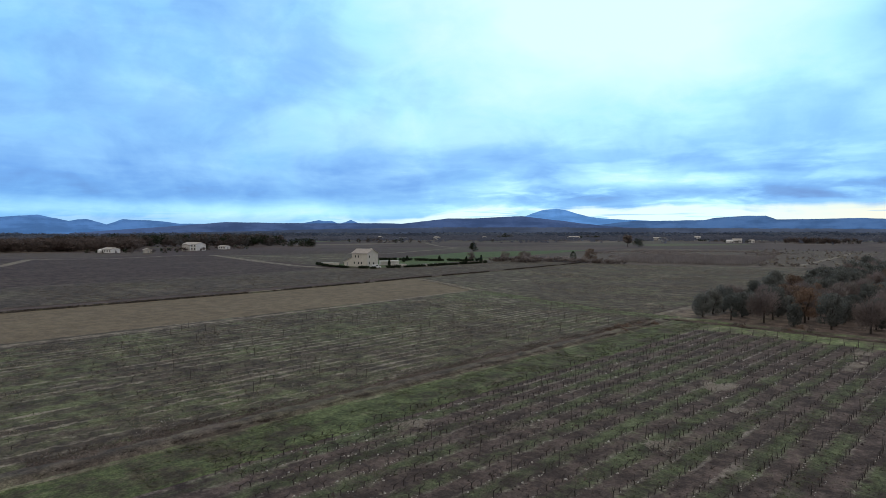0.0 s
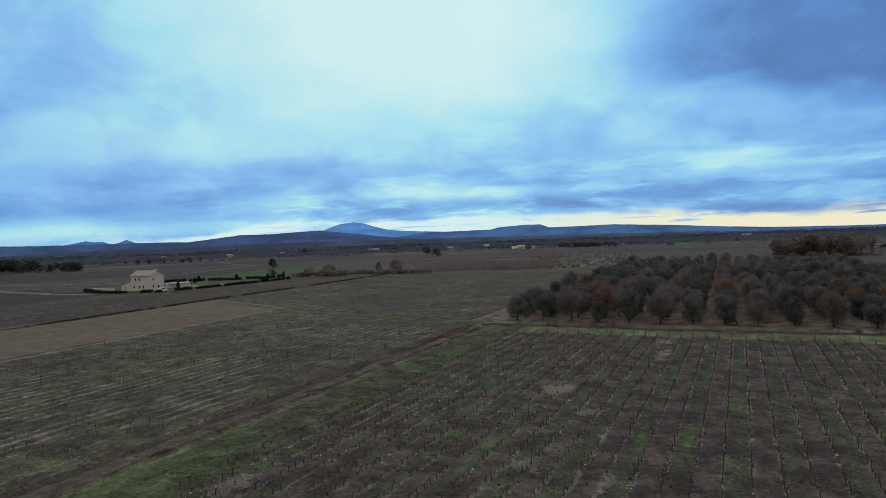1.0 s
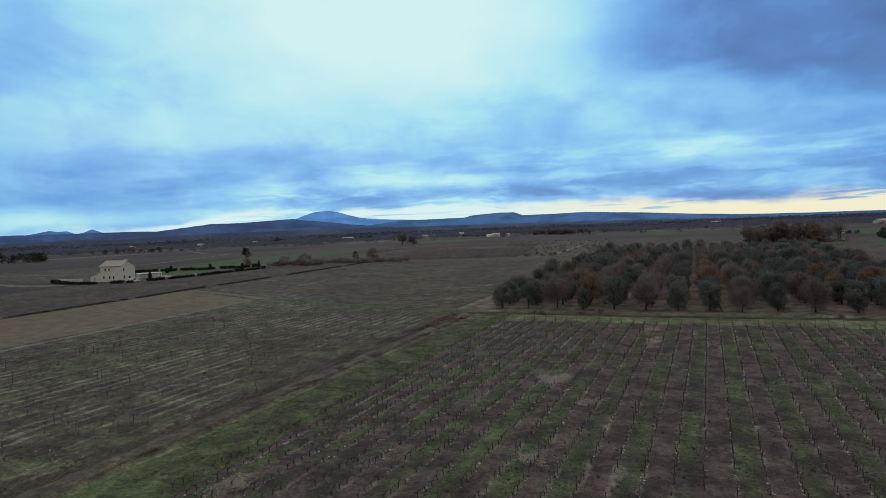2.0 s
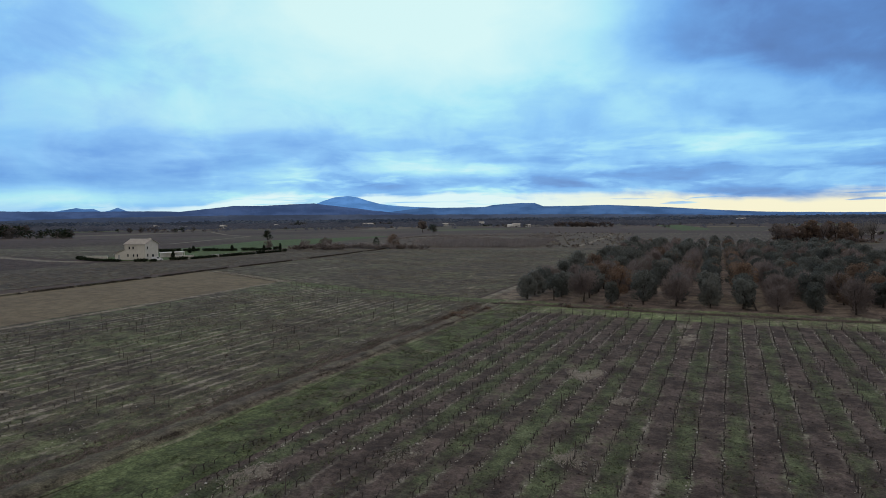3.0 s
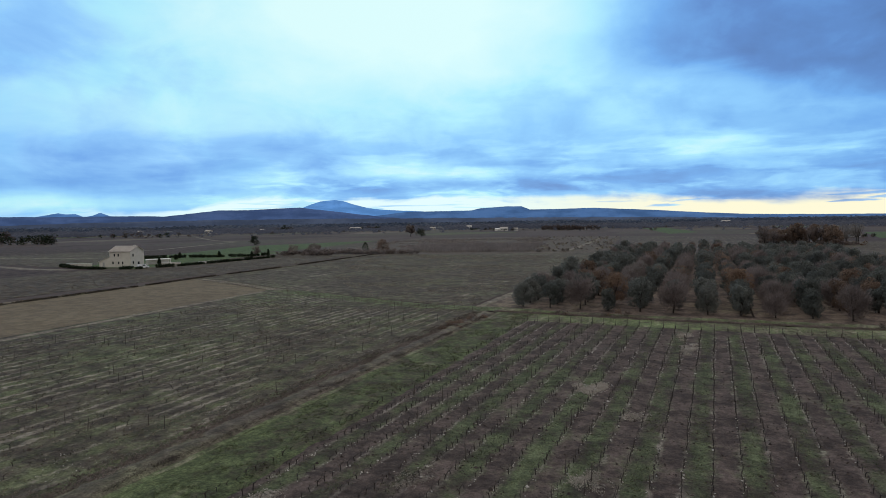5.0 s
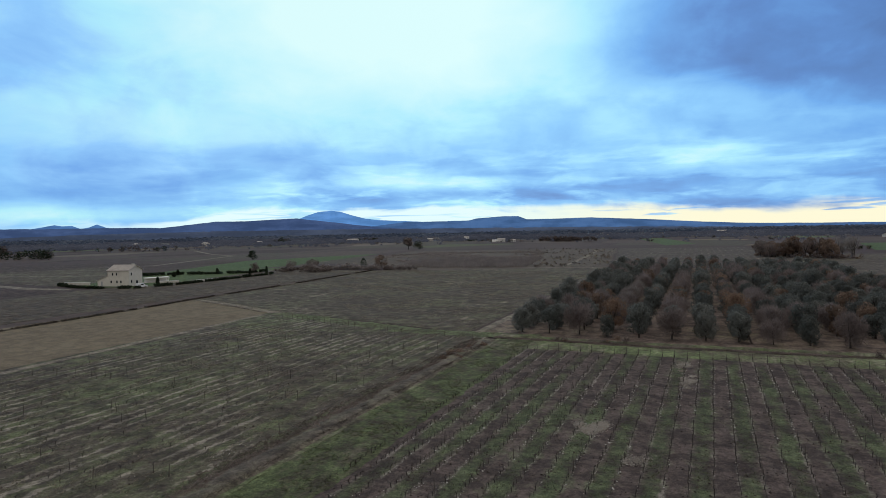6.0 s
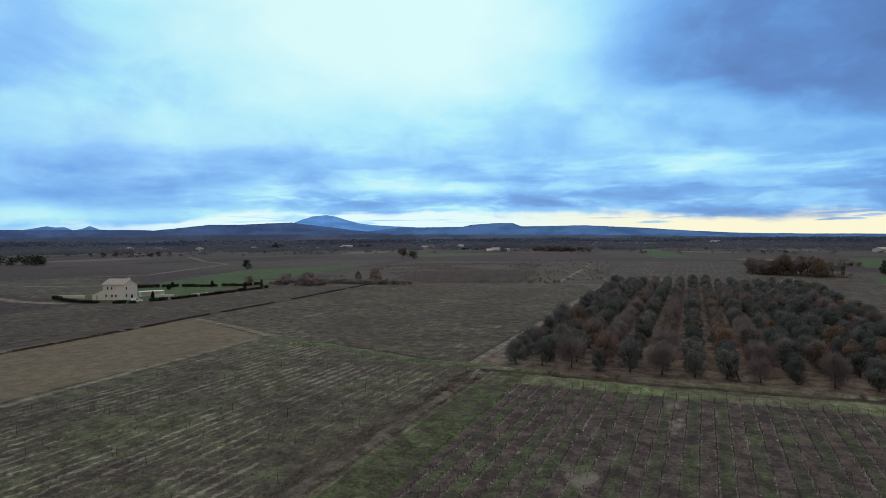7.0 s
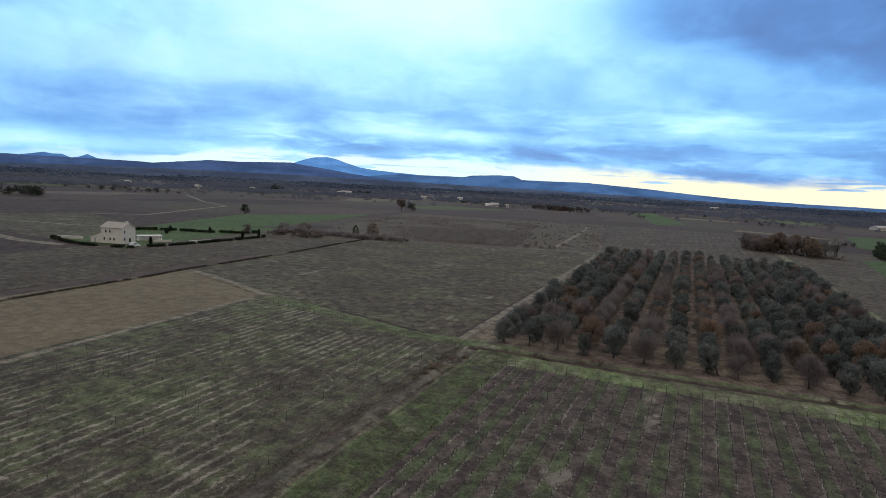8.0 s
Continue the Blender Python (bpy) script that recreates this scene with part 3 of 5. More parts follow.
ribbon("track_north", [(-86, 345), (-86, 375), (-100, 560), (-104, 580)], 1.6, 0.08, M["track"], "pale gravel track")
ribbon("road_farm", [(-252, 172), (-274, 170), (-341, 182), (-448, 204), (-462, 190), (-441, 132), (-464, 89), (-384, 61), (-330, 20)], 2.8, 0.1, M["track"], "pale gravel farm road", category="road")
ribbon("track_east", [(40, 118), (40, 300), (40, 430)], 2.0, 0.06, M["verge"], "pale dry margin beside the grove", ragged=0.6)
ribbon("verge_lip", [(-50.7, -40), (-50.6, 60), (-50.8, 118)], 0.38, 0.085, M["verge"], "bare pale lip between the bank and the grass", ragged=0.3, step=0.8)
ribbon("bank_weeds", [(-52.6, -40), (-52.6, 60), (-52.6, 116)], 2.2, 0.02, M["bank"], "low weedy earth bank", crown=(-0.1, 0.08, 0.16, 0.26, 0.34, 0.3, 0.16, -0.12), step=0.8, category="bank")
ribbon("ditch_grove", [(-52, 119), (-20, 118), (20, 119.2), (95, 120.5)], 1.0, 0.06, M["ditch"], "narrow dark ditch along the grove", crown=(0.0, 0.07, 0.01, 0.01, 0.08, 0.0), step=0.6, ragged=0.7, category="ditch")
ribbon("bank_grove", [(-51, 120.8), (-20, 120.0), (20, 121.2), (95, 122.5)], 1.1, 0.03, M["verge"], "low pale earth bank along the ditch", crown=(-0.05, 0.28, 0.35, 0.2, -0.05), step=0.6, ragged=0.6, category="bank")
ribbon("track_vineyard", [(-399, 296), (-377, 323), (-443, 475), (-514, 518), (-658, 634)], 2.2, 0.08, M["track"], "pale dry track between far vineyards")
ribbon("track_fields", [(-440, 215), (-358, 227), (-329, 232), (-300, 246)], 1.6, 0.10, M["track"], "pale dry field margin")
ribbon("ditch_north", [(-161, -70), (-163, 94), (-166.5, 139), (-169, 155), (-172, 212), (-181, 296)], 0.8, 0.04, M["ditch"], "dark overgrown ditch between the fields", crown=(-0.05, 0.12, 0.22, 0.12, -0.05), step=1.5, category="ditch")


# far ranges: crest lines as (azimuth, elevation) in degrees, built as long ridges with a depth
def ridge(name, crest, distance, mat, label, rough=0.05, depth=500):
    a0, a1 = crest[0][0], crest[-1][0]
    k = int((a1 - a0) * 10)
    verts, faces = [], []
    for i in range(k + 1):
        a = a0 + (a1 - a0) * i / k
        e = np.interp(a, [c[0] for c in crest], [c[1] for c in crest])
        e += rough * (noise.noise((a * 0.9, distance * 0.01, 0)) + 0.5 * noise.noise((a * 2.7, distance * 0.01, 4)) + 0.3 * noise.noise((a * 8.0, distance * 0.01, 9)))
        top = 17.5 + distance * math.tan(radians(e))
        h = heading(a, 0)
        for d, z in ((-0.5 * depth, -2), (-0.32 * depth, 0.30 * top), (-0.14 * depth, 0.66 * top), (0, top), (0.1 * depth, top * 0.7), (0.3 * depth, -2)):
            p = h * (distance + d + 30 * noise.noise((a * 3, d * 0.01, 2)))
            verts.append((p.x, p.y, z if d == 0 else z + 0.04 * top * noise.noise((a * 4, d * 0.02, 7))))
    for i in range(k):
        for j in range(5):
            q = i * 6 + j
            faces.append((q, q + 1, q + 7, q + 6))
    tagged(new(name, mesh(name, verts, faces, mat, smooth=True)), label, "mountain", kind="structure")


# blue air haze is put into these materials as a faint glow
H_WOOD = hazy("hazed_distant_wood", (0.05, 0.05, 0.046), (0.035, 0.050, 0.085), 0.45)
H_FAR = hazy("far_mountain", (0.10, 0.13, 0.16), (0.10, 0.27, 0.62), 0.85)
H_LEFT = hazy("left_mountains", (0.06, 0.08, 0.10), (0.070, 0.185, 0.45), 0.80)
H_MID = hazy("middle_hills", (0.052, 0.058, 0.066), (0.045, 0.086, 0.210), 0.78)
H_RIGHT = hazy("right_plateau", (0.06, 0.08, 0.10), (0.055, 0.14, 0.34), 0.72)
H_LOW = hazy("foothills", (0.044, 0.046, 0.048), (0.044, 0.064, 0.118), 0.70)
ridge("backdrop_high_mountain", [(3, 0.3), (6.5, 1.0), (7.8, 1.42), (8.6, 1.75), (9.4, 2.0), (10.7, 2.12), (11.6, 1.98), (12.6, 1.65), (13.8, 1.33), (15.0, 1.18), (16.5, 1.08), (18.5, 0.98), (22, 0.75), (26, 0.4)], 4750, H_FAR, "bare mountain far beyond the plain, pale blue from painted haze", 0.02, 300)
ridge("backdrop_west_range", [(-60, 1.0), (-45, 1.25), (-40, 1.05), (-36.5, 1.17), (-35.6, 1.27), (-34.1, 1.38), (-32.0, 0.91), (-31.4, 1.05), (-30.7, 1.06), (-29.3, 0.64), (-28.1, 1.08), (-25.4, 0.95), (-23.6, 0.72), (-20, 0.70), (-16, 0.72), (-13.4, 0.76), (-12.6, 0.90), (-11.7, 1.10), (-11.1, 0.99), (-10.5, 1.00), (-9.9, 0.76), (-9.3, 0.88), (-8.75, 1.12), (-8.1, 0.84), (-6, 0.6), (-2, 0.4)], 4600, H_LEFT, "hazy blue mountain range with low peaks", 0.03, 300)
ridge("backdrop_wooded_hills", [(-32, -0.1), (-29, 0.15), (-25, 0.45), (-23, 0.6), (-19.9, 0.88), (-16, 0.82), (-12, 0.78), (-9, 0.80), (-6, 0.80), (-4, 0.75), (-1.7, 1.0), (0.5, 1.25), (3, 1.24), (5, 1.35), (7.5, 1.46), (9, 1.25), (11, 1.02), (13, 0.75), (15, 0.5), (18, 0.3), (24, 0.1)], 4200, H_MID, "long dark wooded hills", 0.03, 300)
ridge("backdrop_plateau", [(11, 0.2), (15, 0.65), (17.5, 0.92), (20.5, 0.95), (23.6, 0.98), (24.3, 1.15), (25.5, 1.22), (26.8, 1.30), (28.3, 1.30), (29.1, 0.98), (32, 0.98), (35, 1.02), (39.5, 0.78), (44.6, 0.42), (47.2, 0.27), (49, 0.20), (53, 0.13), (58, 0.07), (66, 0.05)], 4450, H_RIGHT, "flat-topped plateau, blue from painted haze", 0.02, 300)
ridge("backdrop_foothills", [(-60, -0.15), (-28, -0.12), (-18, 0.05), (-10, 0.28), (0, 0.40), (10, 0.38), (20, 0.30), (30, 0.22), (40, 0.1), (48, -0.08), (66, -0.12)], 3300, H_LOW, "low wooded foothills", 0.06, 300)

# ---- trees ----
def crown_data(seed, height, radius, low, lobes, leaves, size, mat, name="crown", dense=0.72, stretch=1.0):
    """A crown of many small leaf clumps set on uneven lobes round a limb structure."""
    r = np.random.default_rng(seed)
    centre_z = (low + height) / 2
    half = (height - low) / 2
    verts = []
    for k in range(lobes):
        a, t = r.uniform(0, 2 * math.pi), r.uniform(-0.85, 0.95)
        ring = math.sqrt(max(0.0, 1 - t * t)) * r.uniform(0.30, 0.80)
        c = np.array((radius * ring * math.cos(a), radius * ring * math.sin(a) * stretch, centre_z + half * t * 0.84))
        lobe = radius * r.uniform(0.28, 0.52)
        n = leaves // lobes
        d = r.normal(0, 1, (n, 3))
        d /= np.linalg.norm(d, axis=1)[:, None]
        d[:, 2] *= 0.8
        p = c + d * (lobe * r.uniform(dense, 1.05, n))[:, None]
        p[:, 2] = np.maximum(p[:, 2], low + r.uniform(0.1, 0.5, n))
        face = d + r.normal(0, 0.26, (n, 3))
        face /= np.linalg.norm(face, axis=1)[:, None]
        u = np.cross(face, r.normal(0, 1, (n, 3)))
        u /= np.linalg.norm(u, axis=1)[:, None] + 1e-9
        v = np.cross(face, u)
        s = size * r.uniform(0.6, 1.4, n)[:, None]
        u, v = u * s, v * s
        verts.append(np.stack([p - u * 0.5, p + v * 0.75, p + u * 0.6 - v * 0.2], 1).reshape(-1, 3))
    verts = np.concatenate(verts)
    return mesh(name, verts, np.arange(len(verts)).reshape(-1, 3), mat)


def trunk_data(seed, height, radius, spread, limbs, mat, name="trunk", fork=0.3):
    """A tapered trunk that forks into crooked limbs."""
    r = random.Random(seed)
    lean = (r.uniform(-0.15, 0.15), r.uniform(-0.15, 0.15))
    pieces = [tube([(0, 0, -0.1), (lean[0] * 0.4, lean[1] * 0.4, height * fork * 0.5), (lean[0], lean[1], height * fork)], [radius * 1.25, radius, radius * 0.8], 6)]
    for k in range(limbs):
        a = 2 * math.pi * k / limbs + r.uniform(-0.4, 0.4)
        out = spread * r.uniform(0.5, 0.9)
        top = height * r.uniform(0.7, 0.95)
        mid = (lean[0] + out * 0.45 * math.cos(a), lean[1] + out * 0.45 * math.sin(a), height * fork + (top - height * fork) * 0.4)
        end = (lean[0] + out * math.cos(a + 0.2), lean[1] + out * math.sin(a + 0.2), top)
        pieces.append(tube([(lean[0], lean[1], height * fork * 0.95), mid, end], [radius * 0.6, radius * 0.4, radius * 0.1], 4))
    return mesh(name, *merge(pieces), mat)


def twig_data(seed, height, radius, low, count, mat, name="crown"):
    """A bare crown: a haze of thin twigs that spread outwards and up from uneven boughs."""
    r = np.random.default_rng(seed)
    boughs = r.normal(0, 1, (11, 3))
    boughs /= np.linalg.norm(boughs, axis=1)[:, None]
    boughs *= r.uniform(0.35, 0.72, 11)[:, None]
    p = boughs[r.integers(0, 11, count)] + r.normal(0, 0.24, (count, 3))
    far = np.linalg.norm(p, axis=1)
    p = p / np.maximum(1.0, far)[:, None]
    base = np.stack([p[:, 0] * radius, p[:, 1] * radius, (low + height) / 2 + p[:, 2] * (height - low) / 2], 1)
    grow = p * 0.45 + r.normal(0, 0.45, (count, 3))
    grow[:, 2] += 0.35
    grow *= r.uniform(0.35, 0.85, count)[:, None]
    turn = r.normal(0, 1, (count, 3))
    cross = turn / np.linalg.norm(turn, axis=1)[:, None] * 0.046
    verts = np.stack([base - cross, base + cross, base + grow], 1).reshape(-1, 3)
    verts[:, 2] = np.maximum(verts[:, 2], 0.05)
    return mesh(name, verts, np.arange(len(verts)).reshape(-1, 3), mat)


def tree(name, data_trunk, data_crown, label, category="tree", group=""):
    root = new(name)
    part("trunk", data_trunk, root)
    part("crown", data_crown, root)
    return tagged(root, label, category, group)


GROVE = "oaks of the planted grove"
KINDS = []
for k in range(5):
    h = (4.9, 5.4, 4.6, 5.8, 5.2)[k]
    KINDS.append(("evergreen", h, trunk_data(40 + k, h, 0.16, 1.9, 5, M["bark"]), crown_data(60 + k, h, (2.3, 2.5, 2.15, 2.6, 2.35)[k], 0.1, 26, 2900, 0.255, M["oak"]), "dark green round-crowned evergreen oak in the grove"))
for k in range(3):
    h = (4.9, 5.5, 5.2)[k]
    KINDS.append(("russet", h, trunk_data(80 + k, h, 0.15, 1.8, 5, M["bark"]), crown_data(90 + k, h, (2.1, 2.35, 2.0)[k], 0.2, 18, 2200, 0.23, M["russet"]), "oak with withered orange-brown leaves in the grove"))
for k in range(3):
    h = (5.0, 5.6, 4.6)[k]
    KINDS.append(("bare", h, trunk_data(100 + k, h, 0.14, 1.9, 7, M["bark"]), twig_data(110 + k, h, (2.4, 2.6, 2.3)[k], 0.25, 4600, M["twig"]), "bare brown-twigged deciduous oak in the grove"))
KINDS.append(("grey", 4.8, trunk_data(130, 4.8, 0.13, 1.8, 7, M["bark"]), twig_data(131, 4.8, 2.2, 0.6, 3600, M["grey_twig"]), "bare grey-twigged oak in the grove"))
for k in range(2):
    KINDS.append(("orange", 5.2, KINDS[5 + k][2], crown_data(140 + k, 5.4, 2.5, 0.7, 18, 2600, 0.22, M["bright_russet"]), "oak with bright orange-brown withered leaves in the grove"))
EVER, RUSSET, BARE, GREY = (0, 1, 2, 3, 4), (5, 6, 7), (8, 9, 10), (11,)
models = {}


def grove():
    """Rows of oaks on a square grid; the far part of the grove is joined."""
    r = random.Random(11)
    columns = [-48.5 + 5.75 * k for k in range(15)]
    front = {0: 0, 1: 3, 2: 9, 3: 0, 4: 3, 5: 9, 6: 1, 7: 2, 8: 10, 9: 4, 10: 8, 11: 0, 12: 3, 13: 1, 14: 4}
    evergreen = (0.72, 0.60, 0.78, 0.30, 0.82, 0.48, 0.86, 0.42, 0.30, 0.84, 0.80, 0.72, 0.82, 0.60, 0.80)
    joined_v, joined_f, joined_m = [], [], []
    placed = 0
    for j in range(37):
        for i, x in enumerate(columns):
            y = 127.0 + 5.65 * j + r.uniform(-0.6, 0.6)
            draw, pick = r.random(), r.random()
            rare = wavy(x, y, 0.05, 6.0)
            if i == 3 and 1 < j < 14:
                kind = GREY[0] if draw < 0.55 else BARE[int(pick * 3)]
            elif draw < evergreen[i] + 0.15 * rare:
                kind = EVER[int(pick * 5)]
            elif draw < (0.78 if i in (5, 7) else 0.90):
                kind = BARE[int(pick * 3)]
            else:
                kind = RUSSET[int(pick * 3)]
            if j == 0:
                kind = front[i]
            if (i, j) in ((7, 3), (7, 4), (3, 1), (12, 3), (13, 4)):
                kind = 12 + j % 2
            if j and r.random() < 0.04:
                continue
            size = r.uniform(0.84, 1.16)
            if kind > 11:
                size = 1.22
            spot = Matrix.Translation((x + r.uniform(-0.4, 0.4), y, 0.0)) @ Matrix.Diagonal((size * 0.93, size, size * r.uniform(1.0, 1.14), 1)) @ Matrix.Rotation(r.uniform(0, 6.28), 4, "Z")
            name, h, trunk_mesh, crown_mesh, label = KINDS[kind]
            if placed < 300:
                placed += 1
                root = new("oak_tree")
                root.matrix_world = spot
                part("trunk", trunk_mesh, root)
                part("crown", crown_mesh, root)
                tagged(root, label, "tree", GROVE)
            else:
                if kind not in models:
                    v = np.empty(len(crown_mesh.vertices) * 3)
                    crown_mesh.vertices.foreach_get("co", v)
                    models[kind] = v.reshape(-1, 3)
                v = models[kind]
                v = v.reshape(-1, 3, 3)[::3].reshape(-1, 3)
                c = v.reshape(-1, 3, 3).mean(1, keepdims=True)
                v = (c + (v.reshape(-1, 3, 3) - c) * 1.65).reshape(-1, 3)
                m = np.array(spot)
                joined_v.append(v @ m[:3, :3].T + m[:3, 3])
                joined_f.append(len(v) // 3)
                joined_m.append(0 if kind in EVER else 1 if kind in RUSSET or kind > 11 else 2)
    verts = np.concatenate(joined_v)
    index = np.repeat(joined_m, joined_f)
    data = mesh("far_grove", verts, np.arange(len(verts)).reshape(-1, 3), [M["oak"], M["russet"], M["twig"]], index)
    tagged(new("far_grove", data), "far rows of mixed evergreen and russet oaks", "trees", kind="stuff")


grove()


# ---- vines ----
def vine_pieces(seed):
    """A pruned vine: a thick crooked stump, two knotty arms along the row and a few spurs."""
    r = random.Random(seed)
    h = r.uniform(0.38, 0.56)
    lean = r.uniform(-0.14, 0.14)
    top = (r.uniform(-0.08, 0.08), lean, h)
    pieces = [tube([(0, 0, -0.05), (r.uniform(-0.06, 0.06), lean * 0.3, h * 0.5), top], [0.046, 0.036, 0.048], 4)]
    for s in (-1, 1):
        reach = r.uniform(0.25, 0.50)
        mid = (top[0] + r.uniform(-0.05, 0.05), top[1] + s * reach * 0.5, h + r.uniform(0.0, 0.10))
        end = (top[0] + r.uniform(-0.08, 0.08), top[1] + s * reach, h + r.uniform(-0.02, 0.12))
        pieces.append(tube([top, mid, end], [0.036, 0.027, 0.020], 3))
        for at_ in (mid, end):
            pieces.append(tube([at_, (at_[0] + r.uniform(-0.07, 0.07), at_[1] + s * r.uniform(-0.05, 0.1), at_[2] + r.uniform(0.08, 0.22))], [0.018, 0.009], 3))
    return merge(pieces)


VINES = [vine_pieces(200 + k) for k in range(6)]
VINE_MESHES = [mesh("vine", v, f, M["wood"]) for v, f in VINES]
POST_DATA = mesh("vine_post", *tube([(0, 0, -0.1), (0.01, 0, 0.7), (0.02, 0.01, 1.35)], [0.045, 0.042, 0.036], 5), M["post"])


def vineyard(x0, x1, spacing, y0, y1, gap, phase, nearest, name, label, thin=1.0, end_row=None, tall=1.0, skew=0.0):
    """Rows of vines; those within the nearest stretch are things, the rest one object."""
    r = random.Random(int(abs(x0) * 7))
    batch_v, batch_f, count = [], [], 0
    made = 0
    arrays = [(np.array([tuple(p) for p in v]), f) for v, f in VINES]
    x = x0
    while x <= x1:
        stop = end_row(x) if end_row else y1
        y = y0 + r.uniform(0, gap)
        while y < stop:
            y += gap * r.uniform(0.9, 1.1)
            if r.random() < 0.18 or r.random() > thin:
                continue
            k = r.randrange(6)
            s, a = r.uniform(0.6, 1.0) * tall, r.choice((0, math.pi)) + r.uniform(-0.25, 0.25)
            px = x + r.uniform(-0.07, 0.07) + skew * (y - END)
            if nearest and made < 300 and nearest[0] <= x <= nearest[1] and nearest[2] <= y <= nearest[3]:
                ob = new("vine", VINE_MESHES[k])
                ob.matrix_world = Matrix.Translation((px, y, 0)) @ Matrix.Rotation(a, 4, "Z") @ Matrix.Scale(s, 4)
                tagged(ob, "small dark leafless pruned vine in its row", "vine", "vines of the near vineyard")
                made += 1
                continue
            v, f = arrays[k]
            c, q = math.cos(a) * s, math.sin(a) * s
            batch_v.append(np.stack([v[:, 0] * c - v[:, 1] * q + px, v[:, 0] * q + v[:, 1] * c + y, v[:, 2] * s], 1))
            batch_f += [tuple(i + count for i in face) for face in f]
            count += len(v)
        x += spacing
    tagged(new(name, mesh(name, np.concatenate(batch_v), batch_f, M["wood"])), label, "vines", kind="stuff")


vineyard(FIRST - 17 * ROW, 84, ROW, 18, END - 0.4, 0.95, 0, (-32, 12, 34, 52), "vineyard_vines", "rows of small dark leafless pruned vines", skew=SKEW)
vineyard(-112, -58.5, 2.0, 8, 120, 1.2, 0, None, "west_vineyard_vines", "rows of dark leafless pruned vines on grassy soil", 0.5, lambda x: 120 + max(0.0, (-70 - x) * 0.3) - 3, 0.75)


def posts():
    """End and row posts of the two vineyards."""
    r = random.Random(5)
    made = 0
    far = []
    for side_, x0, count, ys in (("near", FIRST - 17 * ROW, 66, (END, 97, 84, 72, 60, 48, 38)), ("west", -112, 29, (116, 104, 92, 80, 68, 56, 44, 32))):
        for k in range(count):
            x = x0 + (ROW if side_ == "near" else 2.0) * k
            for j, y in enumerate(ys):
                if side_ == "west" and j == 0:
                    y = 120 + max(0.0, (-70 - x) * 0.3) - 2.5
                if j and r.random() < 0.6:
                    continue
                m = Matrix.Translation((x + r.uniform(-0.05, 0.05) + (SKEW * (y - END) if side_ == "near" else 0.0), y + (r.uniform(-3, 3) if j else 0), 0)) @ Euler((r.uniform(-0.09, 0.09), r.uniform(-0.09, 0.09), r.uniform(0, 3))).to_matrix().to_4x4() @ Matrix.Scale(r.uniform(0.7, 1.0), 4)
                if made < 300 and side_ == "near":
                    ob = new("vine_post", POST_DATA)
                    ob.matrix_world = m
                    tagged(ob, "thin weathered wooden vineyard post", "post", "posts of the near vineyard")
                    made += 1
                else:
                    far.append(([m @ v.co for v in POST_DATA.vertices], [tuple(p.vertices) for p in POST_DATA.polygons]))
    tagged(new("west_vineyard_posts", mesh("west_vineyard_posts", *merge(far), M["post"])), "thin weathered wooden posts along the vine rows", "posts", kind="stuff")


posts()


# ---- grass, weeds and stones ----
def alley(x, y, z):
    return math.sin((x - SKEW * (y - END) - FIRST) * math.pi / ROW) + 1.1 * wavy(x, y, 0.12, 3.0) + 0.8 * wavy(x, y, 0.6, 13.0) > 0.35


blades("alley_grass", scatter(52000, -43, 70, 20, 108, 0.0, alley), 0.08, 0.065, M["blade"], "short green grass in every second alley", per=3, lean=0.8)
blades("strip_grass", scatter(12000, -50.0, -43.6, 15, 121, 0.05, lambda x, y, z: wavy(x, y, 0.25, 51.0) + 0.6 * wavy(x, y, 1.1, 52.0) > 0.05), 0.08, 0.06, M["blade"], "green grass on the strip beside the vines", per=4, lean=0.8)
blades("verge_grass", scatter(9000, -48, 90, 110.5, 121.5, 0.04, lambda x, y, z: wavy(x, y, 0.12, 53.0) > 0.0), 0.08, 0.06, M["blade"], "rough grass before the grove", per=3)
blades("verge_straw", scatter(9000, -48, 90, 110.5, 121.5, 0.04, lambda x, y, z: wavy(x, y, 0.12, 54.0) > 0.0), 0.08, 0.06, M["straw"], "dry pale grass before the grove", per=3)


def dry_line(x, y, z):
    return math.cos(x * math.pi) ** 2 > 0.5 and wavy(x * 0.6, y * 0.24, 0.5, 9.0) + 0.6 * wavy(x, y, 0.045, 2.0) > 0.10


blades("west_dry_grass", scatter(55000, -113, -57, 10, 128, 0.0, dry_line), 0.11, 0.07, M["straw"], "pale dry grass in lines between the vine rows", per=3)
blades("west_grass", scatter(30000, -113, -57, 10, 122, 0.0), 0.07, 0.06, M["blade"], "short grass between the vine rows", per=2)
bank_spots = np.concatenate([scatter(8000, -54.6, -51.5, 10, 114, 0.16), scatter(1800, -56.2, -54.0, 10, 117, 0.06)])
bank_spots[:, 0] += 0.35 * np.array([wavy(0, y, 0.08, 4.0) + 0.6 * wavy(3, y, 0.5, 5.0) for y in bank_spots[:, 1]])
blades("bank_brambles", bank_spots, 0.11, 0.07, M["bramble"], "low brown brambles on the earth bank", per=5, lean=1.5, category="weeds")
foot_spots = scatter(8000, -52.35, -51.2, 10, 112, 0.10)
foot_spots[:, 0] += 0.3 * np.array([wavy(0, y, 0.08, 4.0) + 0.6 * wavy(3, y, 0.5, 5.0) for y in foot_spots[:, 1]])
blades("bank_foot_weeds", foot_spots, 0.24, 0.08, M["brush"], "dark brown brush along the foot of the earth bank", per=4, lean=0.9, category="weeds")
back_spots = scatter(4500, -56.2, -52.4, 10, 117, 0.08, lambda x, y, z: wavy(x, y, 0.2, 71.0) + 0.6 * wavy(x, y, 0.9, 72.0) > -0.15)
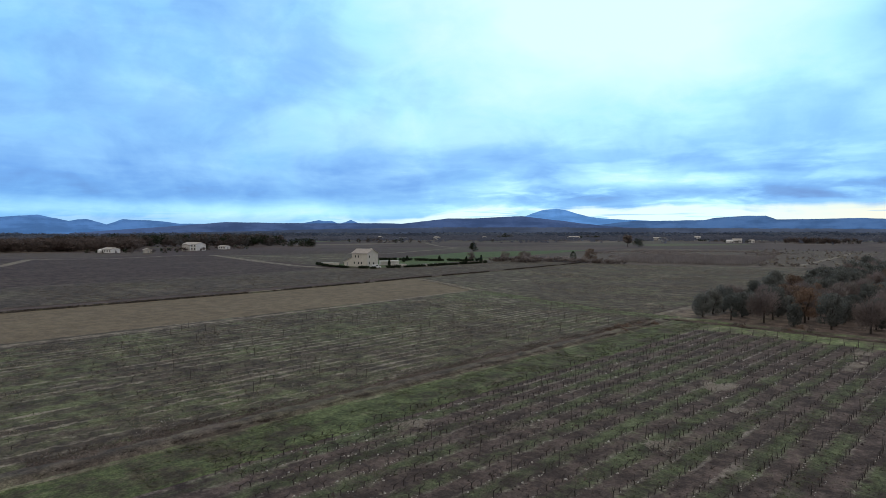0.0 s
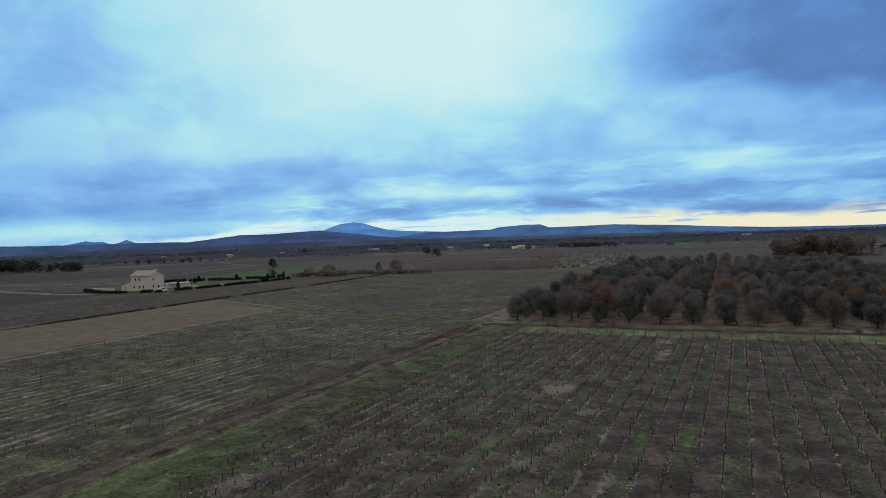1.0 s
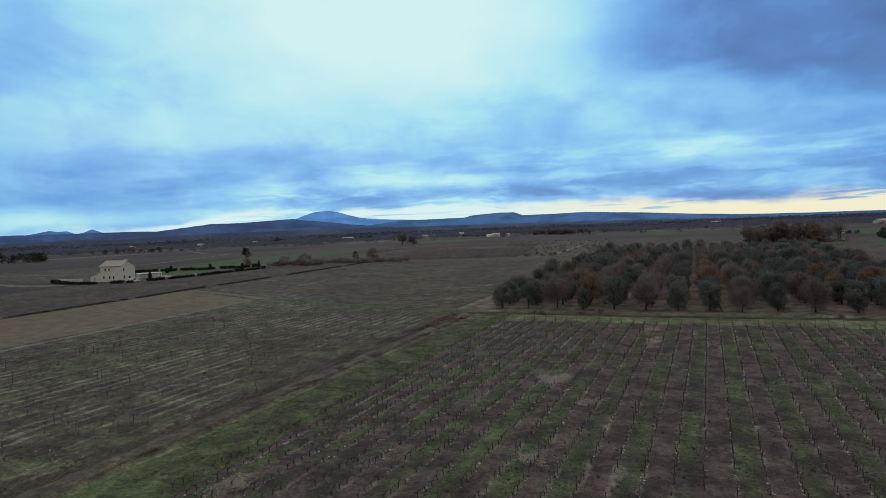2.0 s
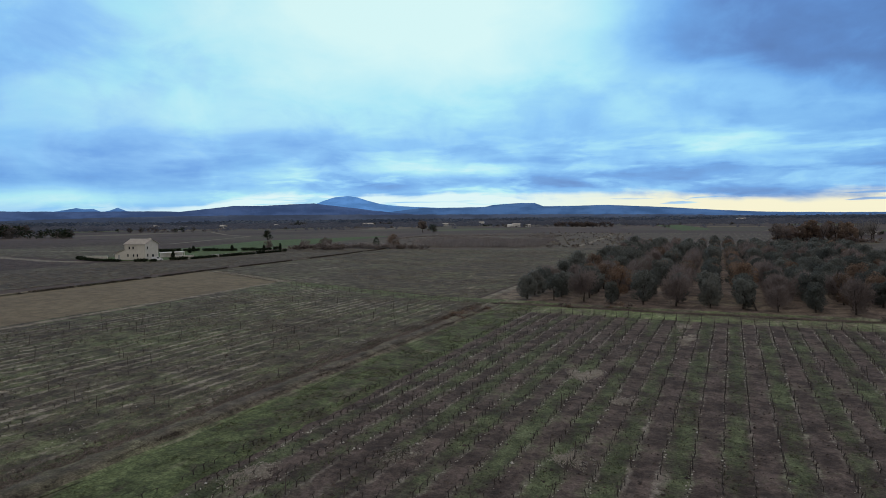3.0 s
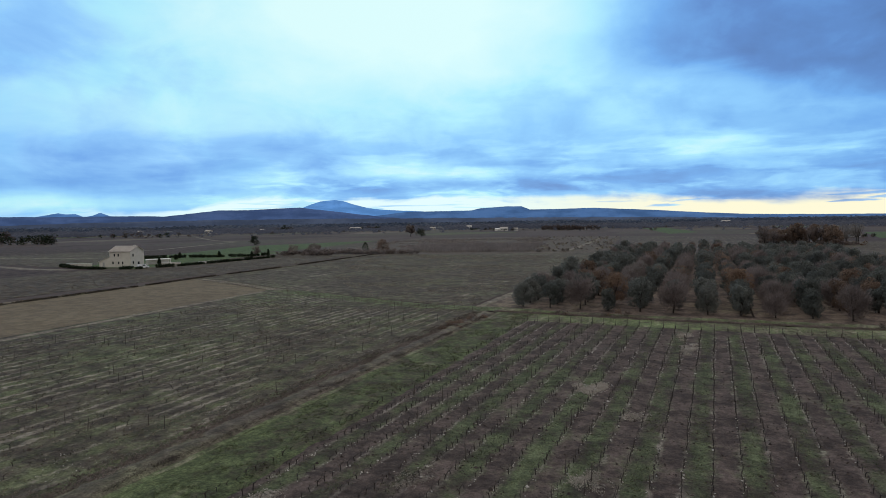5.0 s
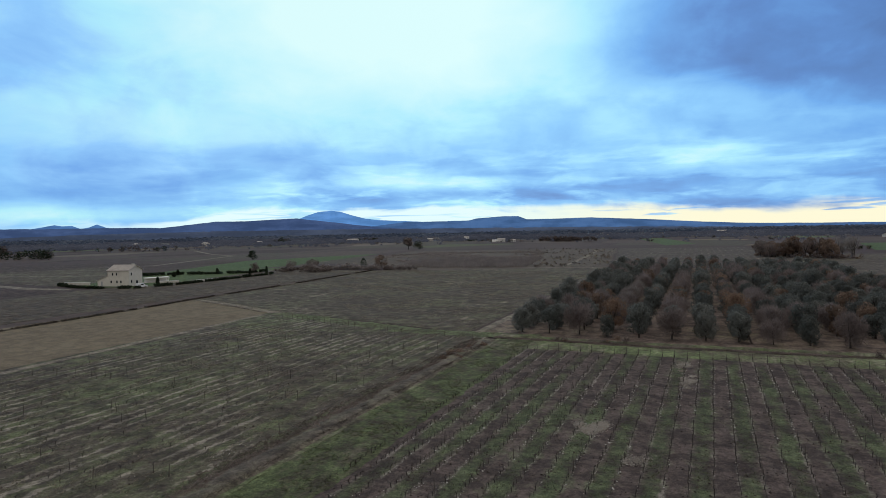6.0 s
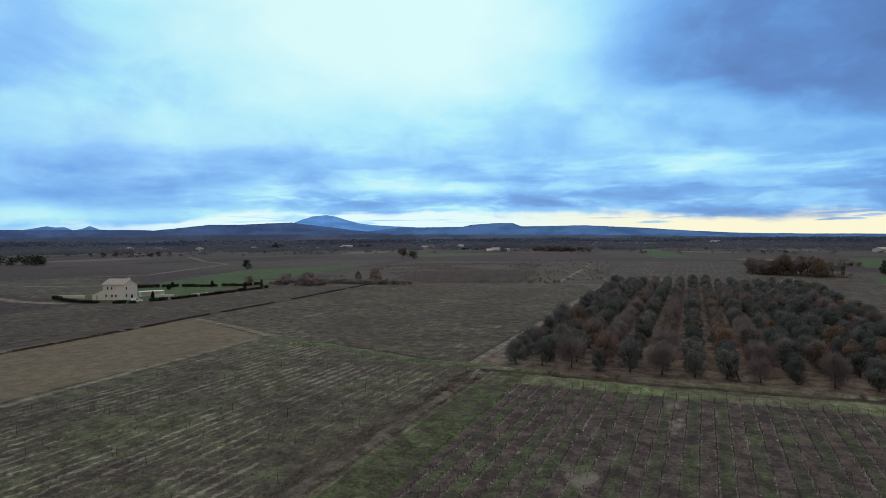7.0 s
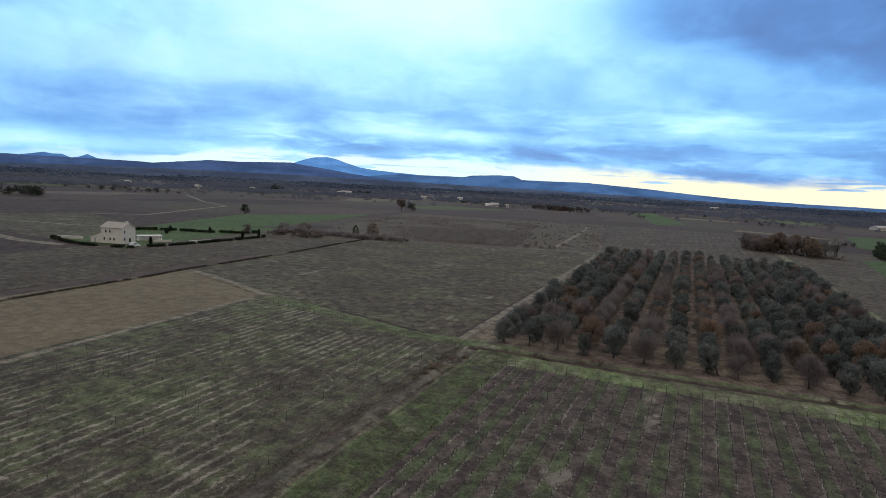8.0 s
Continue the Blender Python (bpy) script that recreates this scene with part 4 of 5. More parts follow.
blades("bank_stalks", back_spots, 0.16, 0.08, M["weeds"], "dry greyish weeds behind the earth bank", per=4, lean=0.6, category="weeds")
ditch_spots = scatter(5000, -52, 90, -0.6, 0.6, 0.06)
ditch_spots[:, 1] += np.interp(ditch_spots[:, 0], (-52, -20, 20, 95), (119, 118, 119.2, 120.5))
blades("ditch_stalks", ditch_spots, 0.25, 0.09, M["bramble"], "brown weeds along the ditch", per=3, lean=0.35, category="weeds")
north_spots = scatter(5000, -0.7, 0.7, -40, 296, 0.1)
north_spots[:, 0] += np.interp(north_spots[:, 1], (-70, 94, 139, 155, 212, 296), (-161, -163, -166.5, -169, -172, -181))
north_spots = north_spots[[wavy(0.0, q[1], 0.05, 81.0) + 0.7 * wavy(0.0, q[1], 0.25, 82.0) > -0.30 for q in north_spots]]
blades("north_ditch_stalks", north_spots, 0.42, 0.15, M["dark_weeds"], "dark brown weeds along the field ditch", per=4, lean=0.3, category="weeds")
track_spots = scatter(2600, -2.3, 2.3, -166, -46, 0.08)
track_spots = np.stack([track_spots[:, 1], np.interp(track_spots[:, 1], (-166, -142, -119, -71, -54, -44), (156, 147, 137, 121.5, 122, 122)) + track_spots[:, 0], track_spots[:, 2]], 1)
blades("track_grass", track_spots, 0.08, 0.12, M["weeds"], "dry grass on the farm track", per=3)


def pebbles(name, spots, size, mat, label):
    """Irregular stones as one object."""
    octa = np.array([(1, 0, 0), (0, 1, 0), (-1, 0, 0), (0, -1, 0), (0, 0, 0.8), (0, 0, -0.6)])
    tri = np.array([(0, 1, 4), (1, 2, 4), (2, 3, 4), (3, 0, 4), (1, 0, 5), (2, 1, 5), (3, 2, 5), (0, 3, 5)])
    k = len(spots)
    s = size * np.exp(rng.normal(0, 0.45, k))
    v = octa[None] * s[:, None, None] * rng.uniform(0.6, 1.3, (k, 6, 1)) + np.asarray(spots)[:, None]
    f = tri[None] + 6 * np.arange(k)[:, None, None]
    tagged(new(name, mesh(name, v.reshape(-1, 3), f.reshape(-1, 3), mat)), label, "stones", kind="stuff")


def stony(x, y, z):
    return abs(math.sin((x - SKEW * (y - END) - FIRST) * math.pi / ROW)) < 0.40 + 0.4 * wavy(x, y, 0.06, 12.0) and wavy(x, y, 0.09, 15.0) > -0.15


pebbles("field_stones", scatter(42000, -43, 75, 20, 108, 0.03, stony), 0.043, M["stone"], "small white stones along the vine rows")
pebbles("soil_clods", scatter(30000, -43, 60, 22, 100, 0.0, lambda x, y, z: wavy(x, y, 0.5, 91.0) + wavy(x, y, 1.6, 92.0) > -0.25), 0.055, M["clod"], "dark clods of tilled vineyard soil")
pebbles("west_clods", scatter(14000, -105, -57, 20, 105, 0.0, lambda x, y, z: wavy(x, y, 0.5, 93.0) > -0.1), 0.05, M["clod"], "dark clods between the western vine rows")
pebbles("west_stones", scatter(1500, -61, -56.5, 15, 110, 0.03, lambda x, y, z: wavy(x, y, 0.2, 61.0) > 0.25), 0.032, M["stone"], "small white stones beside the bank")


def patch_spots(count, x, y, rx, ry):
    """Spots in ragged clumps round the middle of an uneven patch."""
    hearts = rng.normal(0, 0.6, (9, 2)) * (rx, ry)
    p = hearts[rng.integers(0, 9, count)] + rng.normal(0, 0.28, (count, 2)) * (1.0, 1.7)
    return np.stack([x + p[:, 0], y + p[:, 1], np.full(count, 0.02)], 1)


patches = [patch_spots(1500, -25.4, 72.0, 1.7, 2.8), patch_spots(800, -16.4, 95, 0.6, 3.2), patch_spots(700, -17.2, 105.5, 0.7, 3.0), patch_spots(320, -21.5, 48.6, 1.1, 1.3), patch_spots(200, -20.1, 63.5, 1.0, 1.3), patch_spots(450, -41, 38, 1.3, 1.6), patch_spots(200, -33, 44, 1.2, 1.5)]
blades("patch_straw", np.concatenate(patches), 0.06, 0.075, M["chaff"], "pale flattened dry grass in patches", per=7, lean=1.0)
pebbles("patch_stones", np.concatenate([p[::8] for p in patches]), 0.045, M["stone"], "pale stones in bare patches")
blades("fallow_tussocks", np.concatenate([scatter(22000, -165, -60, 126, 300, 0.02, lambda x, y, z: x > -60 - (y - 100) * 0.9 and wavy(x, y, 0.06, 21.0) + 0.6 * wavy(x, y, 0.3, 22.0) > 0.1)]), 0.12, 0.12, M["straw"], "pale grass tussocks on the fallow field", per=4, lean=0.6)
blades("fallow_dark_tussocks", np.concatenate([scatter(14000, -165, -60, 126, 300, 0.02, lambda x, y, z: x > -60 - (y - 100) * 0.9 and 0.5 * wavy(x, y, 0.06, 31.0) + 0.6 * wavy(x, y, 0.4, 32.0) > -0.05)]), 0.14, 0.12, M["weeds"], "dark weeds on the fallow field", per=4, lean=0.5)
blades("north_tussocks", scatter(12000, -228, -168, 40, 290, 0.02, lambda x, y, z: 0.5 * wavy(x, y, 0.05, 41.0) + 0.6 * wavy(x, y, 0.35, 42.0) > -0.05), 0.15, 0.14, M["weeds"], "dark weeds on the brown field", per=4, lean=0.5)


# ---- the farmhouse and its garden ----
def window(parent, x, z, wide, tall, face, wall, shutters=True):
    """A window in a wall; face: the plane it lies in ('x' or 'y'), wall: that plane's place, outside towards minus."""
    frame_ = new("window")
    frame_.parent = parent
    def put(name, a0, a1, z0, z1, out0, out1, mat):
        b = (wall + out0, wall + out1, a0, a1, z0, z1) if face == "x" else (a0, a1, wall + out0, wall + out1, z0, z1)
        return block(name, b, mat, frame_)
    put("pane", x - wide / 2, x + wide / 2, z, z + tall, -0.03, 0.02, M["glass"])
    put("sill", x - wide / 2 - 0.15, x + wide / 2 + 0.15, z - 0.14, z - 0.02, -0.14, 0.02, M["slab"])
    if not shutters:
        return
    put("shutter", x - wide / 2 - 0.52, x - wide / 2 - 0.02, z - 0.02, z + tall, -0.07, 0.01, M["shutter"])
    put("shutter", x + wide / 2 + 0.02, x + wide / 2 + 0.52, z - 0.02, z + tall, -0.07, 0.01, M["shutter"])


def gable_roof(name, x0, x1, y0, y1, eave, ridge_z, parent, along="y", over=0.45, rows=True):
    """A tiled gable roof with thickness and ridges of tiles."""
    pieces = []
    if along == "y":
        cx, half = (x0 + x1) / 2, (x1 - x0) / 2 + over
        ends, slope = (y0 - over, y1 + over), (ridge_z - eave) / ((x1 - x0) / 2)
        for s in (-1, 1):
            lo = (cx + s * half, eave - slope * over)
            v = [(lo[0], ends[0], lo[1]), (lo[0], ends[1], lo[1]), (cx, ends[1], ridge_z), (cx, ends[0], ridge_z)]
            v += [(a, b, c + 0.16) for a, b, c in v]
            pieces.append((v, [(0, 1, 2, 3), (7, 6, 5, 4), (0, 4, 5, 1), (1, 5, 6, 2), (2, 6, 7, 3), (3, 7, 4, 0)]))
            if rows:
                k = int((ends[1] - ends[0]) / 0.42)
                for i in range(k):
                    y = ends[0] + 0.21 + 0.42 * i
                    pieces.append(tube([(lo[0], y, lo[1] + 0.15), (cx, y, ridge_z + 0.15)], [0.09, 0.09], 4))
        pieces.append(tube([(cx, ends[0], ridge_z + 0.18), (cx, ends[1], ridge_z + 0.18)], [0.14, 0.14], 5))
    v, f = merge(pieces)
    if along == "x":
        v = [(y, x, z) for x, y, z in v]
    return part(name, mesh(name, v, f, M["tile"]), parent, "pale clay tiles")


def gable_body(x0, x1, y0, y1, eave, ridge_z):
    cx = (x0 + x1) / 2
    v = [(x0, y0, 0), (x1, y0, 0), (x1, y1, 0), (x0, y1, 0), (x0, y0, eave), (x1, y0, eave), (x1, y1, eave), (x0, y1, eave), (cx, y0, ridge_z), (cx, y1, ridge_z)]
    return v, [(0, 3, 2, 1), (0, 1, 5, 8, 4), (2, 3, 7, 9, 6), (1, 2, 6, 5), (3, 0, 4, 7), (4, 8, 9, 7), (5, 6, 9, 8)]


def farmhouse():
    """The tall two-storey house: local x runs back from its front, y along the front away from the gable."""
    root = new("farmhouse")
    root.matrix_world = Matrix.Translation((-239.5, 189.6, 0)) @ Matrix.Rotation(radians(103), 4, "Z")
    tagged(root, "tall cream two-storey farmhouse with a pale tiled roof", "house")
    deep, long, eave, top = 8.6, 10.2, 6.9, 8.9
    part("wall", mesh("wall", *gable_body(0, deep, 0, long, eave, top), M["render"]), root)
    gable_roof("roof", 0, deep, 0, long, eave, top, root)
    lean = new("side_wing")
    lean.parent = root
    v = [(0.1, long, 0), (6.5, long, 0), (6.5, long + 5.2, 0), (0.1, long + 5.2, 0), (0.1, long, 4.5), (6.5, long, 4.5), (6.5, long + 5.2, 2.5), (0.1, long + 5.2, 2.5)]
    part("wall", mesh("wall", v, box(0, 1, 0, 1, 0, 1)[1], M["render"]), lean)
    v = [(-0.25, long + 0.02, 4.52), (6.8, long + 0.02, 4.52), (6.8, long + 5.6, 2.36), (-0.25, long + 5.6, 2.36)]
    v += [(a, b, c + 0.16) for a, b, c in v]
    part("roof", mesh("roof", v, box(0, 1, 0, 1, 0, 1)[1], M["tile"]), lean)
    block("door", (0.04, 0.14, long + 2.6, long + 3.5, 0, 2.1), M["shutter"], lean)
    for y in (5.9, 7.8):
        window(root, y, 4.7, 0.65, 1.1, "x", 0.0, False)
    for y in (3.9, 5.8, 8.6):
        window(root, y, 1.4, 0.65, 1.1, "x", 0.0, False)
    for z in (1.4, 4.6):
        window(root, 1.6, z, 0.75, 1.2, "y", 0.0, False)
    block("door", (4.4, 5.5, -0.06, 0.02, 0, 2.2), M["glass"], root)
    chimney = block("chimney", (4.6, 5.4, 1.2, 2.0, 7.4, 9.3), M["render"], root)
    block("chimney_cap", (4.5, 5.5, 1.1, 2.1, 9.3, 9.45), M["slab"], chimney)
    return root


farmhouse()



# ---- garden ----
def hedge(name, points, high, wide, label, gap=0.25):
    """A clipped hedge in lengths, built of leaf clumps round a leafy core."""
    pts = [Vector((*p, 0)) for p in points]
    r = np.random.default_rng(int(abs(points[0][0]) * 13))
    for p, q in zip(pts, pts[1:]):
        length = (q - p).length
        s = 0.0
        while s < length:
            run = min(length - s, r.uniform(5, 11))
            if run < 2:
                break
            a, b = p.lerp(q, s / length), p.lerp(q, (s + run) / length)
            tall = high * r.uniform(0.75, 1.2)
            n = int(run * 60)
            t = r.uniform(0, 1, n)
            d = (q - p).normalized()
            sx, sz = r.uniform(-1, 1, n), r.uniform(0.0, 1.0, n) ** 0.7
            sx = np.sign(sx) * np.abs(sx) ** 0.5
            base = np.stack([a.x + (b.x - a.x) * t - d.y * sx * wide / 2, a.y + (b.y - a.y) * t + d.x * sx * wide / 2, tall * sz * (1 - 0.15 * np.abs(sx))], 1)
            u, v = r.normal(0, 0.26, (n, 3)), r.normal(0, 0.26, (n, 3))
            verts = np.stack([base - u, base + v, base + u - v * 0.3], 1).reshape(-1, 3)
            verts[:, 2] = np.maximum(verts[:, 2], -0.02)
            tagged(new(name, mesh(name, verts, np.arange(len(verts)).reshape(-1, 3), M["cypress"])), label, "hedge", "garden hedges")
            s += run + r.uniform(0.8, 2.6) * (1 if gap else 0)


hedge("hedge", [(-225, 190), (-223, 203), (-222, 222), (-222, 262)], 1.15, 1.5, "dark green clipped garden hedge beside the brown field")
hedge("hedge", [(-289, 238), (-278, 249), (-262, 255), (-246, 265), (-238, 276)], 1.5, 1.7, "dark green garden hedge between lawn and meadow")
hedge("hedge", [(-234, 180), (-226, 184)], 1.1, 1.6, "dark green hedge in front of the farmhouse")
hedge("hedge", [(-276, 184), (-262, 180), (-250, 178), (-240, 178)], 1.2, 1.8, "dark shrubs along the farmhouse front")


def conifer(x, y, h, r, label="small dark conical cypress in the garden"):
    root = new("cypress_tree")
    root.location = (x, y, 0)
    k = random.Random(int(abs(x * 7 + y)))
    part("trunk", mesh("trunk", *tube([(0, 0, -0.1), (0, 0, h * 0.5)], [0.12, 0.06], 5), M["bark"]), root)
    g = np.random.default_rng(int(abs(x * 3 + y)))
    n = 700
    t = g.uniform(0, 1, n)
    a = g.uniform(0, 6.28, n)
    w_ = r * np.sin(np.pi * (0.12 + 0.88 * t)) ** 0.7 * g.uniform(0.7, 1.05, n)
    p = np.stack([w_ * np.cos(a), w_ * np.sin(a), 0.15 + t * (h - 0.15)], 1)
    u, v = g.normal(0, 0.16, (n, 3)), g.normal(0, 0.16, (n, 3))
    verts = np.stack([p - u, p + v, p + u - v * 0.3], 1).reshape(-1, 3)
    part("crown", mesh("crown", verts, np.arange(len(verts)).reshape(-1, 3), M["cypress"]), root)
    tagged(root, label, "tree")


for x, y, h, r in ((-265, 237, 2.6, 1.1), (-224, 247, 4.0, 0.7), (-226, 262, 4.2, 0.7), (-273, 247, 3.0, 0.8), (-256, 258, 3.2, 0.8), (-230, 196, 3.6, 0.7)):
    conifer(x, y, h, r)
conifer(-198, 315, 6.0, 1.9, "tall dark conifer by the scrub")


def terrace():
    """The white flat-roofed terrace shelter beside the house."""
    root = new("terrace_shelter")
    root.matrix_world = Matrix.Translation((-247, 204, 0)) @ Matrix.Rotation(radians(60), 4, "Z")
    tagged(root, "low white flat-roofed terrace shelter on the lawn", "shelter")
    block("roof", (0, 10.5, 0, 3.8, 1.95, 2.3), M["white"], root, "", 0.04)
    block("floor", (-0.3, 10.8, -0.3, 4.1, 0.0, 0.12), M["slab"], root, "pale paving")
    block("wall", (0.2, 10.3, 3.4, 3.65, 0.12, 1.95), M["white"], root)
    for x in (0.2, 10.0):
        for y in (0.15,):
            block("post", (x, x + 0.3, y, y + 0.3, 0.12, 1.95), M["white"], root)


def low_wall(x, y, turn, length, label, high=0.9, mat="slab"):
    root = new("garden_wall")
    root.matrix_world = Matrix.Translation((x, y, 0)) @ Matrix.Rotation(radians(turn), 4, "Z")
    tagged(root, label, "wall")
    block("wall", (0, length, 0, 0.4, -0.1, high), M[mat], root, "", 0.03)
    block("coping", (-0.05, length + 0.05, -0.06, 0.46, high, high + 0.1), M["white"], root, "pale coping")


terrace()
low_wall(-238, 203, 60, 9, "pale low garden wall beside the terrace")
low_wall(-226, 214, 80, 12, "pale low wall by the garden hedge")
low_wall(-276, 186, 20, 12, "pale low wall beside the farm entrance", 1.2)


def wheel(parent, x, y, r=0.32):
    hub = new("wheel")
    hub.parent = parent
    hub.location = (x, y, r)
    ring = bmesh.new()
    bmesh.ops.create_cone(ring, cap_ends=True, segments=14, radius1=r, radius2=r, depth=0.22, matrix=Matrix.Rotation(radians(90), 4, "X"))
    data = bpy.data.meshes.new("tyre")
    ring.to_mesh(data)
    ring.free()
    data.materials.append(M["tyre"])
    part("tyre", data, hub)
    ring = bmesh.new()
    bmesh.ops.create_cone(ring, cap_ends=True, segments=12, radius1=r * 0.62, radius2=r * 0.62, depth=0.25, matrix=Matrix.Rotation(radians(90), 4, "X"))
    data = bpy.data.meshes.new("rim")
    ring.to_mesh(data)
    ring.free()
    data.materials.append(M["shutter"])
    part("rim", data, hub)


def van(x, y, turn):
    """A small white van: a side profile drawn out to its width."""
    root = new("van")
    root.matrix_world = Matrix.Translation((x, y, 0)) @ Matrix.Rotation(radians(turn), 4, "Z")
    tagged(root, "small white van parked beside the hedge", "van")
    side_ = [(-2.1, 0.35), (2.1, 0.35), (2.15, 0.85), (1.35, 1.05), (0.75, 1.72), (-2.0, 1.8), (-2.15, 0.8)]
    n = len(side_)
    v = [(a, -0.82, b) for a, b in side_] + [(a, 0.82, b) for a, b in side_]
    f = [tuple(range(n)), tuple(range(2 * n - 1, n - 1, -1))] + [(i, i + n, (i + 1) % n + n, (i + 1) % n) for i in range(n)]
    part("body", mesh("body", v, f, M["car"]), root)
    v = [(1.33, -0.7, 1.1), (1.33, 0.7, 1.1), (0.82, 0.62, 1.66), (0.82, -0.62, 1.66)]
    v = [(a + 0.02, b, c + 0.02) for a, b, c in v] + [(a - 0.03, b, c - 0.03) for a, b, c in v]
    part("windscreen", mesh("windscreen", v, box(0, 1, 0, 1, 0, 1)[1], M["glass"]), root)
    for s in (-1, 1):
        block("side_window", (-0.35, 0.65, s * 0.83 - 0.015, s * 0.83 + 0.015, 1.1, 1.6), M["glass"], root)
        block("headlight", (2.1, 2.17, s * 0.6 - 0.16, s * 0.6 + 0.16, 0.68, 0.84), M["glass"], root)
        for a in (-1.3, 1.3):
            wheel(root, a, s * 0.78)


van(-229, 187, 60)


# ---- far farms ----
def far_house(x, y, long, deep, eave, turn, label, wall="white", storeys=1, wing=0.0):
    root = new("farm_building")
    root.matrix_world = Matrix.Translation((x, y, 0)) @ Matrix.Rotation(radians(turn), 4, "Z")
    tagged(root, label, "house", "farms of the plain")
    part("wall", mesh("wall", *gable_body(0, deep, 0, long, eave, eave + deep * 0.17), M[wall]), root)
    gable_roof("roof", 0, deep, 0, long, eave, eave + deep * 0.17, root, rows=False)
    k = max(2, int(long / 4))
    for level in range(storeys):
        for i in range(k):
            window(root, (i + 0.5) * long / k, 1.0 + 3.0 * level, 1.1, 1.4, "x", 0.0)
    block("door", (deep * 0.5 - 0.6, deep * 0.5 + 0.6, -0.06, 0.02, 0, 2.2), M["shutter"], root)
    if wing:
        side_ = new("wing")
        side_.parent = root
        side_.matrix_local = Matrix.Translation((deep * 0.1, long, 0))
        part("wall", mesh("wall", *gable_body(0, deep * 0.8, 0, wing, eave * 0.7, eave * 0.7 + deep * 0.13), M[wall]), side_)


far_house(-556, 165, 16, 8, 3.2, 100, "low white farm building with a tiled roof", wing=9)
far_house(-530, 183, 8, 6, 3.0, 80, "small white farm outbuilding by the road", "slab")
far_house(-560, 226, 9, 7, 5.5, 60, "old stone farm building among trees", "slab", 2)
far_house(-566, 242, 20, 11, 6.0, 105, "large white two-storey farm building", "white", 2)
far_house(-585, 280, 12, 6, 3.0, 100, "low dark-sided barn with a white end", "white")
far_house(-800, 398, 12, 8, 3.5, 70, "far small white house")
far_house(-970, 560, 14, 8, 3.5, 70, "far low white building")
far_house(-318, 985, 13, 9, 4.6, 110, "far white farmhouse with a low wing", "white", 1, 9)
far_house(-298, 978, 7, 7, 3.6, 120, "far white farm outbuilding")
far_house(-462, 1190, 10, 9, 6.5, 100, "far white square house", "white", 2)
far_house(-728, 1180, 24, 10, 5.0, 100, "far pale farm building", "slab", 1, 10)
far_house(-545, 1190, 12, 8, 4.0, 100, "far small pale house among trees", "slab")
far_house(-900, 900, 14, 9, 5.5, 80, "far pale house among trees", "slab", 2)
far_house(-860, 1010, 12, 8, 5.0, 80, "far white house among trees", "white", 2)
far_house(-1150, 950, 14, 9, 4.5, 80, "far pale house among trees", "white")
far_house(63, 632, 4.5, 3.5, 2.2, 120, "small white field hut beyond the hedge")
far_house(99, 588, 3.5, 3, 2.0, 120, "small white field hut beyond the hedge")
far_house(104, 594, 3.5, 3, 2.0, 120, "small white field hut beyond the hedge")
far_house(60, 1900, 26, 12, 6.0, 120, "very far pale building", "white")
far_house(260, 1050, 34, 14, 4.0, 130, "far long pale shed", "slab")


# ---- far trees, scrub and woods ----
def clump(seed, n, low, flat=1.0):
    """A unit tree of leaf clumps that face outwards, about one high, for joining."""
    r = np.random.default_rng(seed)
    d = r.normal(0, 1, (n, 3))
    d /= np.linalg.norm(d, axis=1)[:, None]
    lobes = r.normal(0, 0.17, (6, 3))
    p = lobes[r.integers(0, 6, n)] + d * r.uniform(0.16, 0.29, n)[:, None]
    p[:, 2] = low + (p[:, 2] + 0.5) * (1 - low)
    face = d + r.normal(0, 0.35, (n, 3))
    u = np.cross(face, r.normal(0, 1, (n, 3)))
    u /= np.linalg.norm(u, axis=1)[:, None] + 1e-9
    v = np.cross(face, u)
    v /= np.linalg.norm(v, axis=1)[:, None] + 1e-9
    size = 0.17 * math.sqrt(60 / n) * r.uniform(0.7, 1.3, n)[:, None]
    u, v = u * size, v * size
    tri = np.stack([p - u * 0.6, p + v * 0.8, p + u * 0.6 - v * 0.3], 1).reshape(-1, 3)
    tri[:, 2] = np.maximum(tri[:, 2], 0.0)
    return tri


def wood(name, spots, mats, label, pieces=60, low=0.12, wide=1.0, seed=1, category="trees"):
    """Trees or bushes at (x, y, height), joined into one object; mats are drawn by chance."""
    r = np.random.default_rng(seed)
    models_ = [clump(seed * 10 + k, pieces, low) for k in range(6)]
    verts, index = [], []
    for x, y, h in spots:
        m = models_[r.integers(0, 6)]
        a = r.uniform(0, 6.28)
        c, s = math.cos(a), math.sin(a)
        q = np.stack([(m[:, 0] * c - m[:, 1] * s) * wide * h + x, (m[:, 0] * s + m[:, 1] * c) * wide * h + y, m[:, 2] * h - 0.15], 1)
        verts.append(q)
        index.append(np.full(len(q) // 3, r.integers(0, len(mats))))
    verts = np.concatenate(verts)
    data = mesh(name, verts, np.arange(len(verts)).reshape(-1, 3), mats, np.concatenate(index))
    return tagged(new(name, data), label, category, kind="stuff")


def area(count, corners, h0, h1, seed, clumpy=0.0, scale=0.02):
    r = np.random.default_rng(seed)
    a, b, c, d = (np.array(p, float) for p in corners)
    out = []
    while len(out) < count:
        s, t = r.uniform(0, 1, 2)
        p = a * (1 - s) * (1 - t) + b * s * (1 - t) + c * s * t + d * (1 - s) * t
        if clumpy and wavy(p[0], p[1], scale, seed * 1.3) < clumpy * r.uniform(-0.5, 0.8):
            continue
        out.append((p[0], p[1], r.uniform(h0, h1)))
    return out


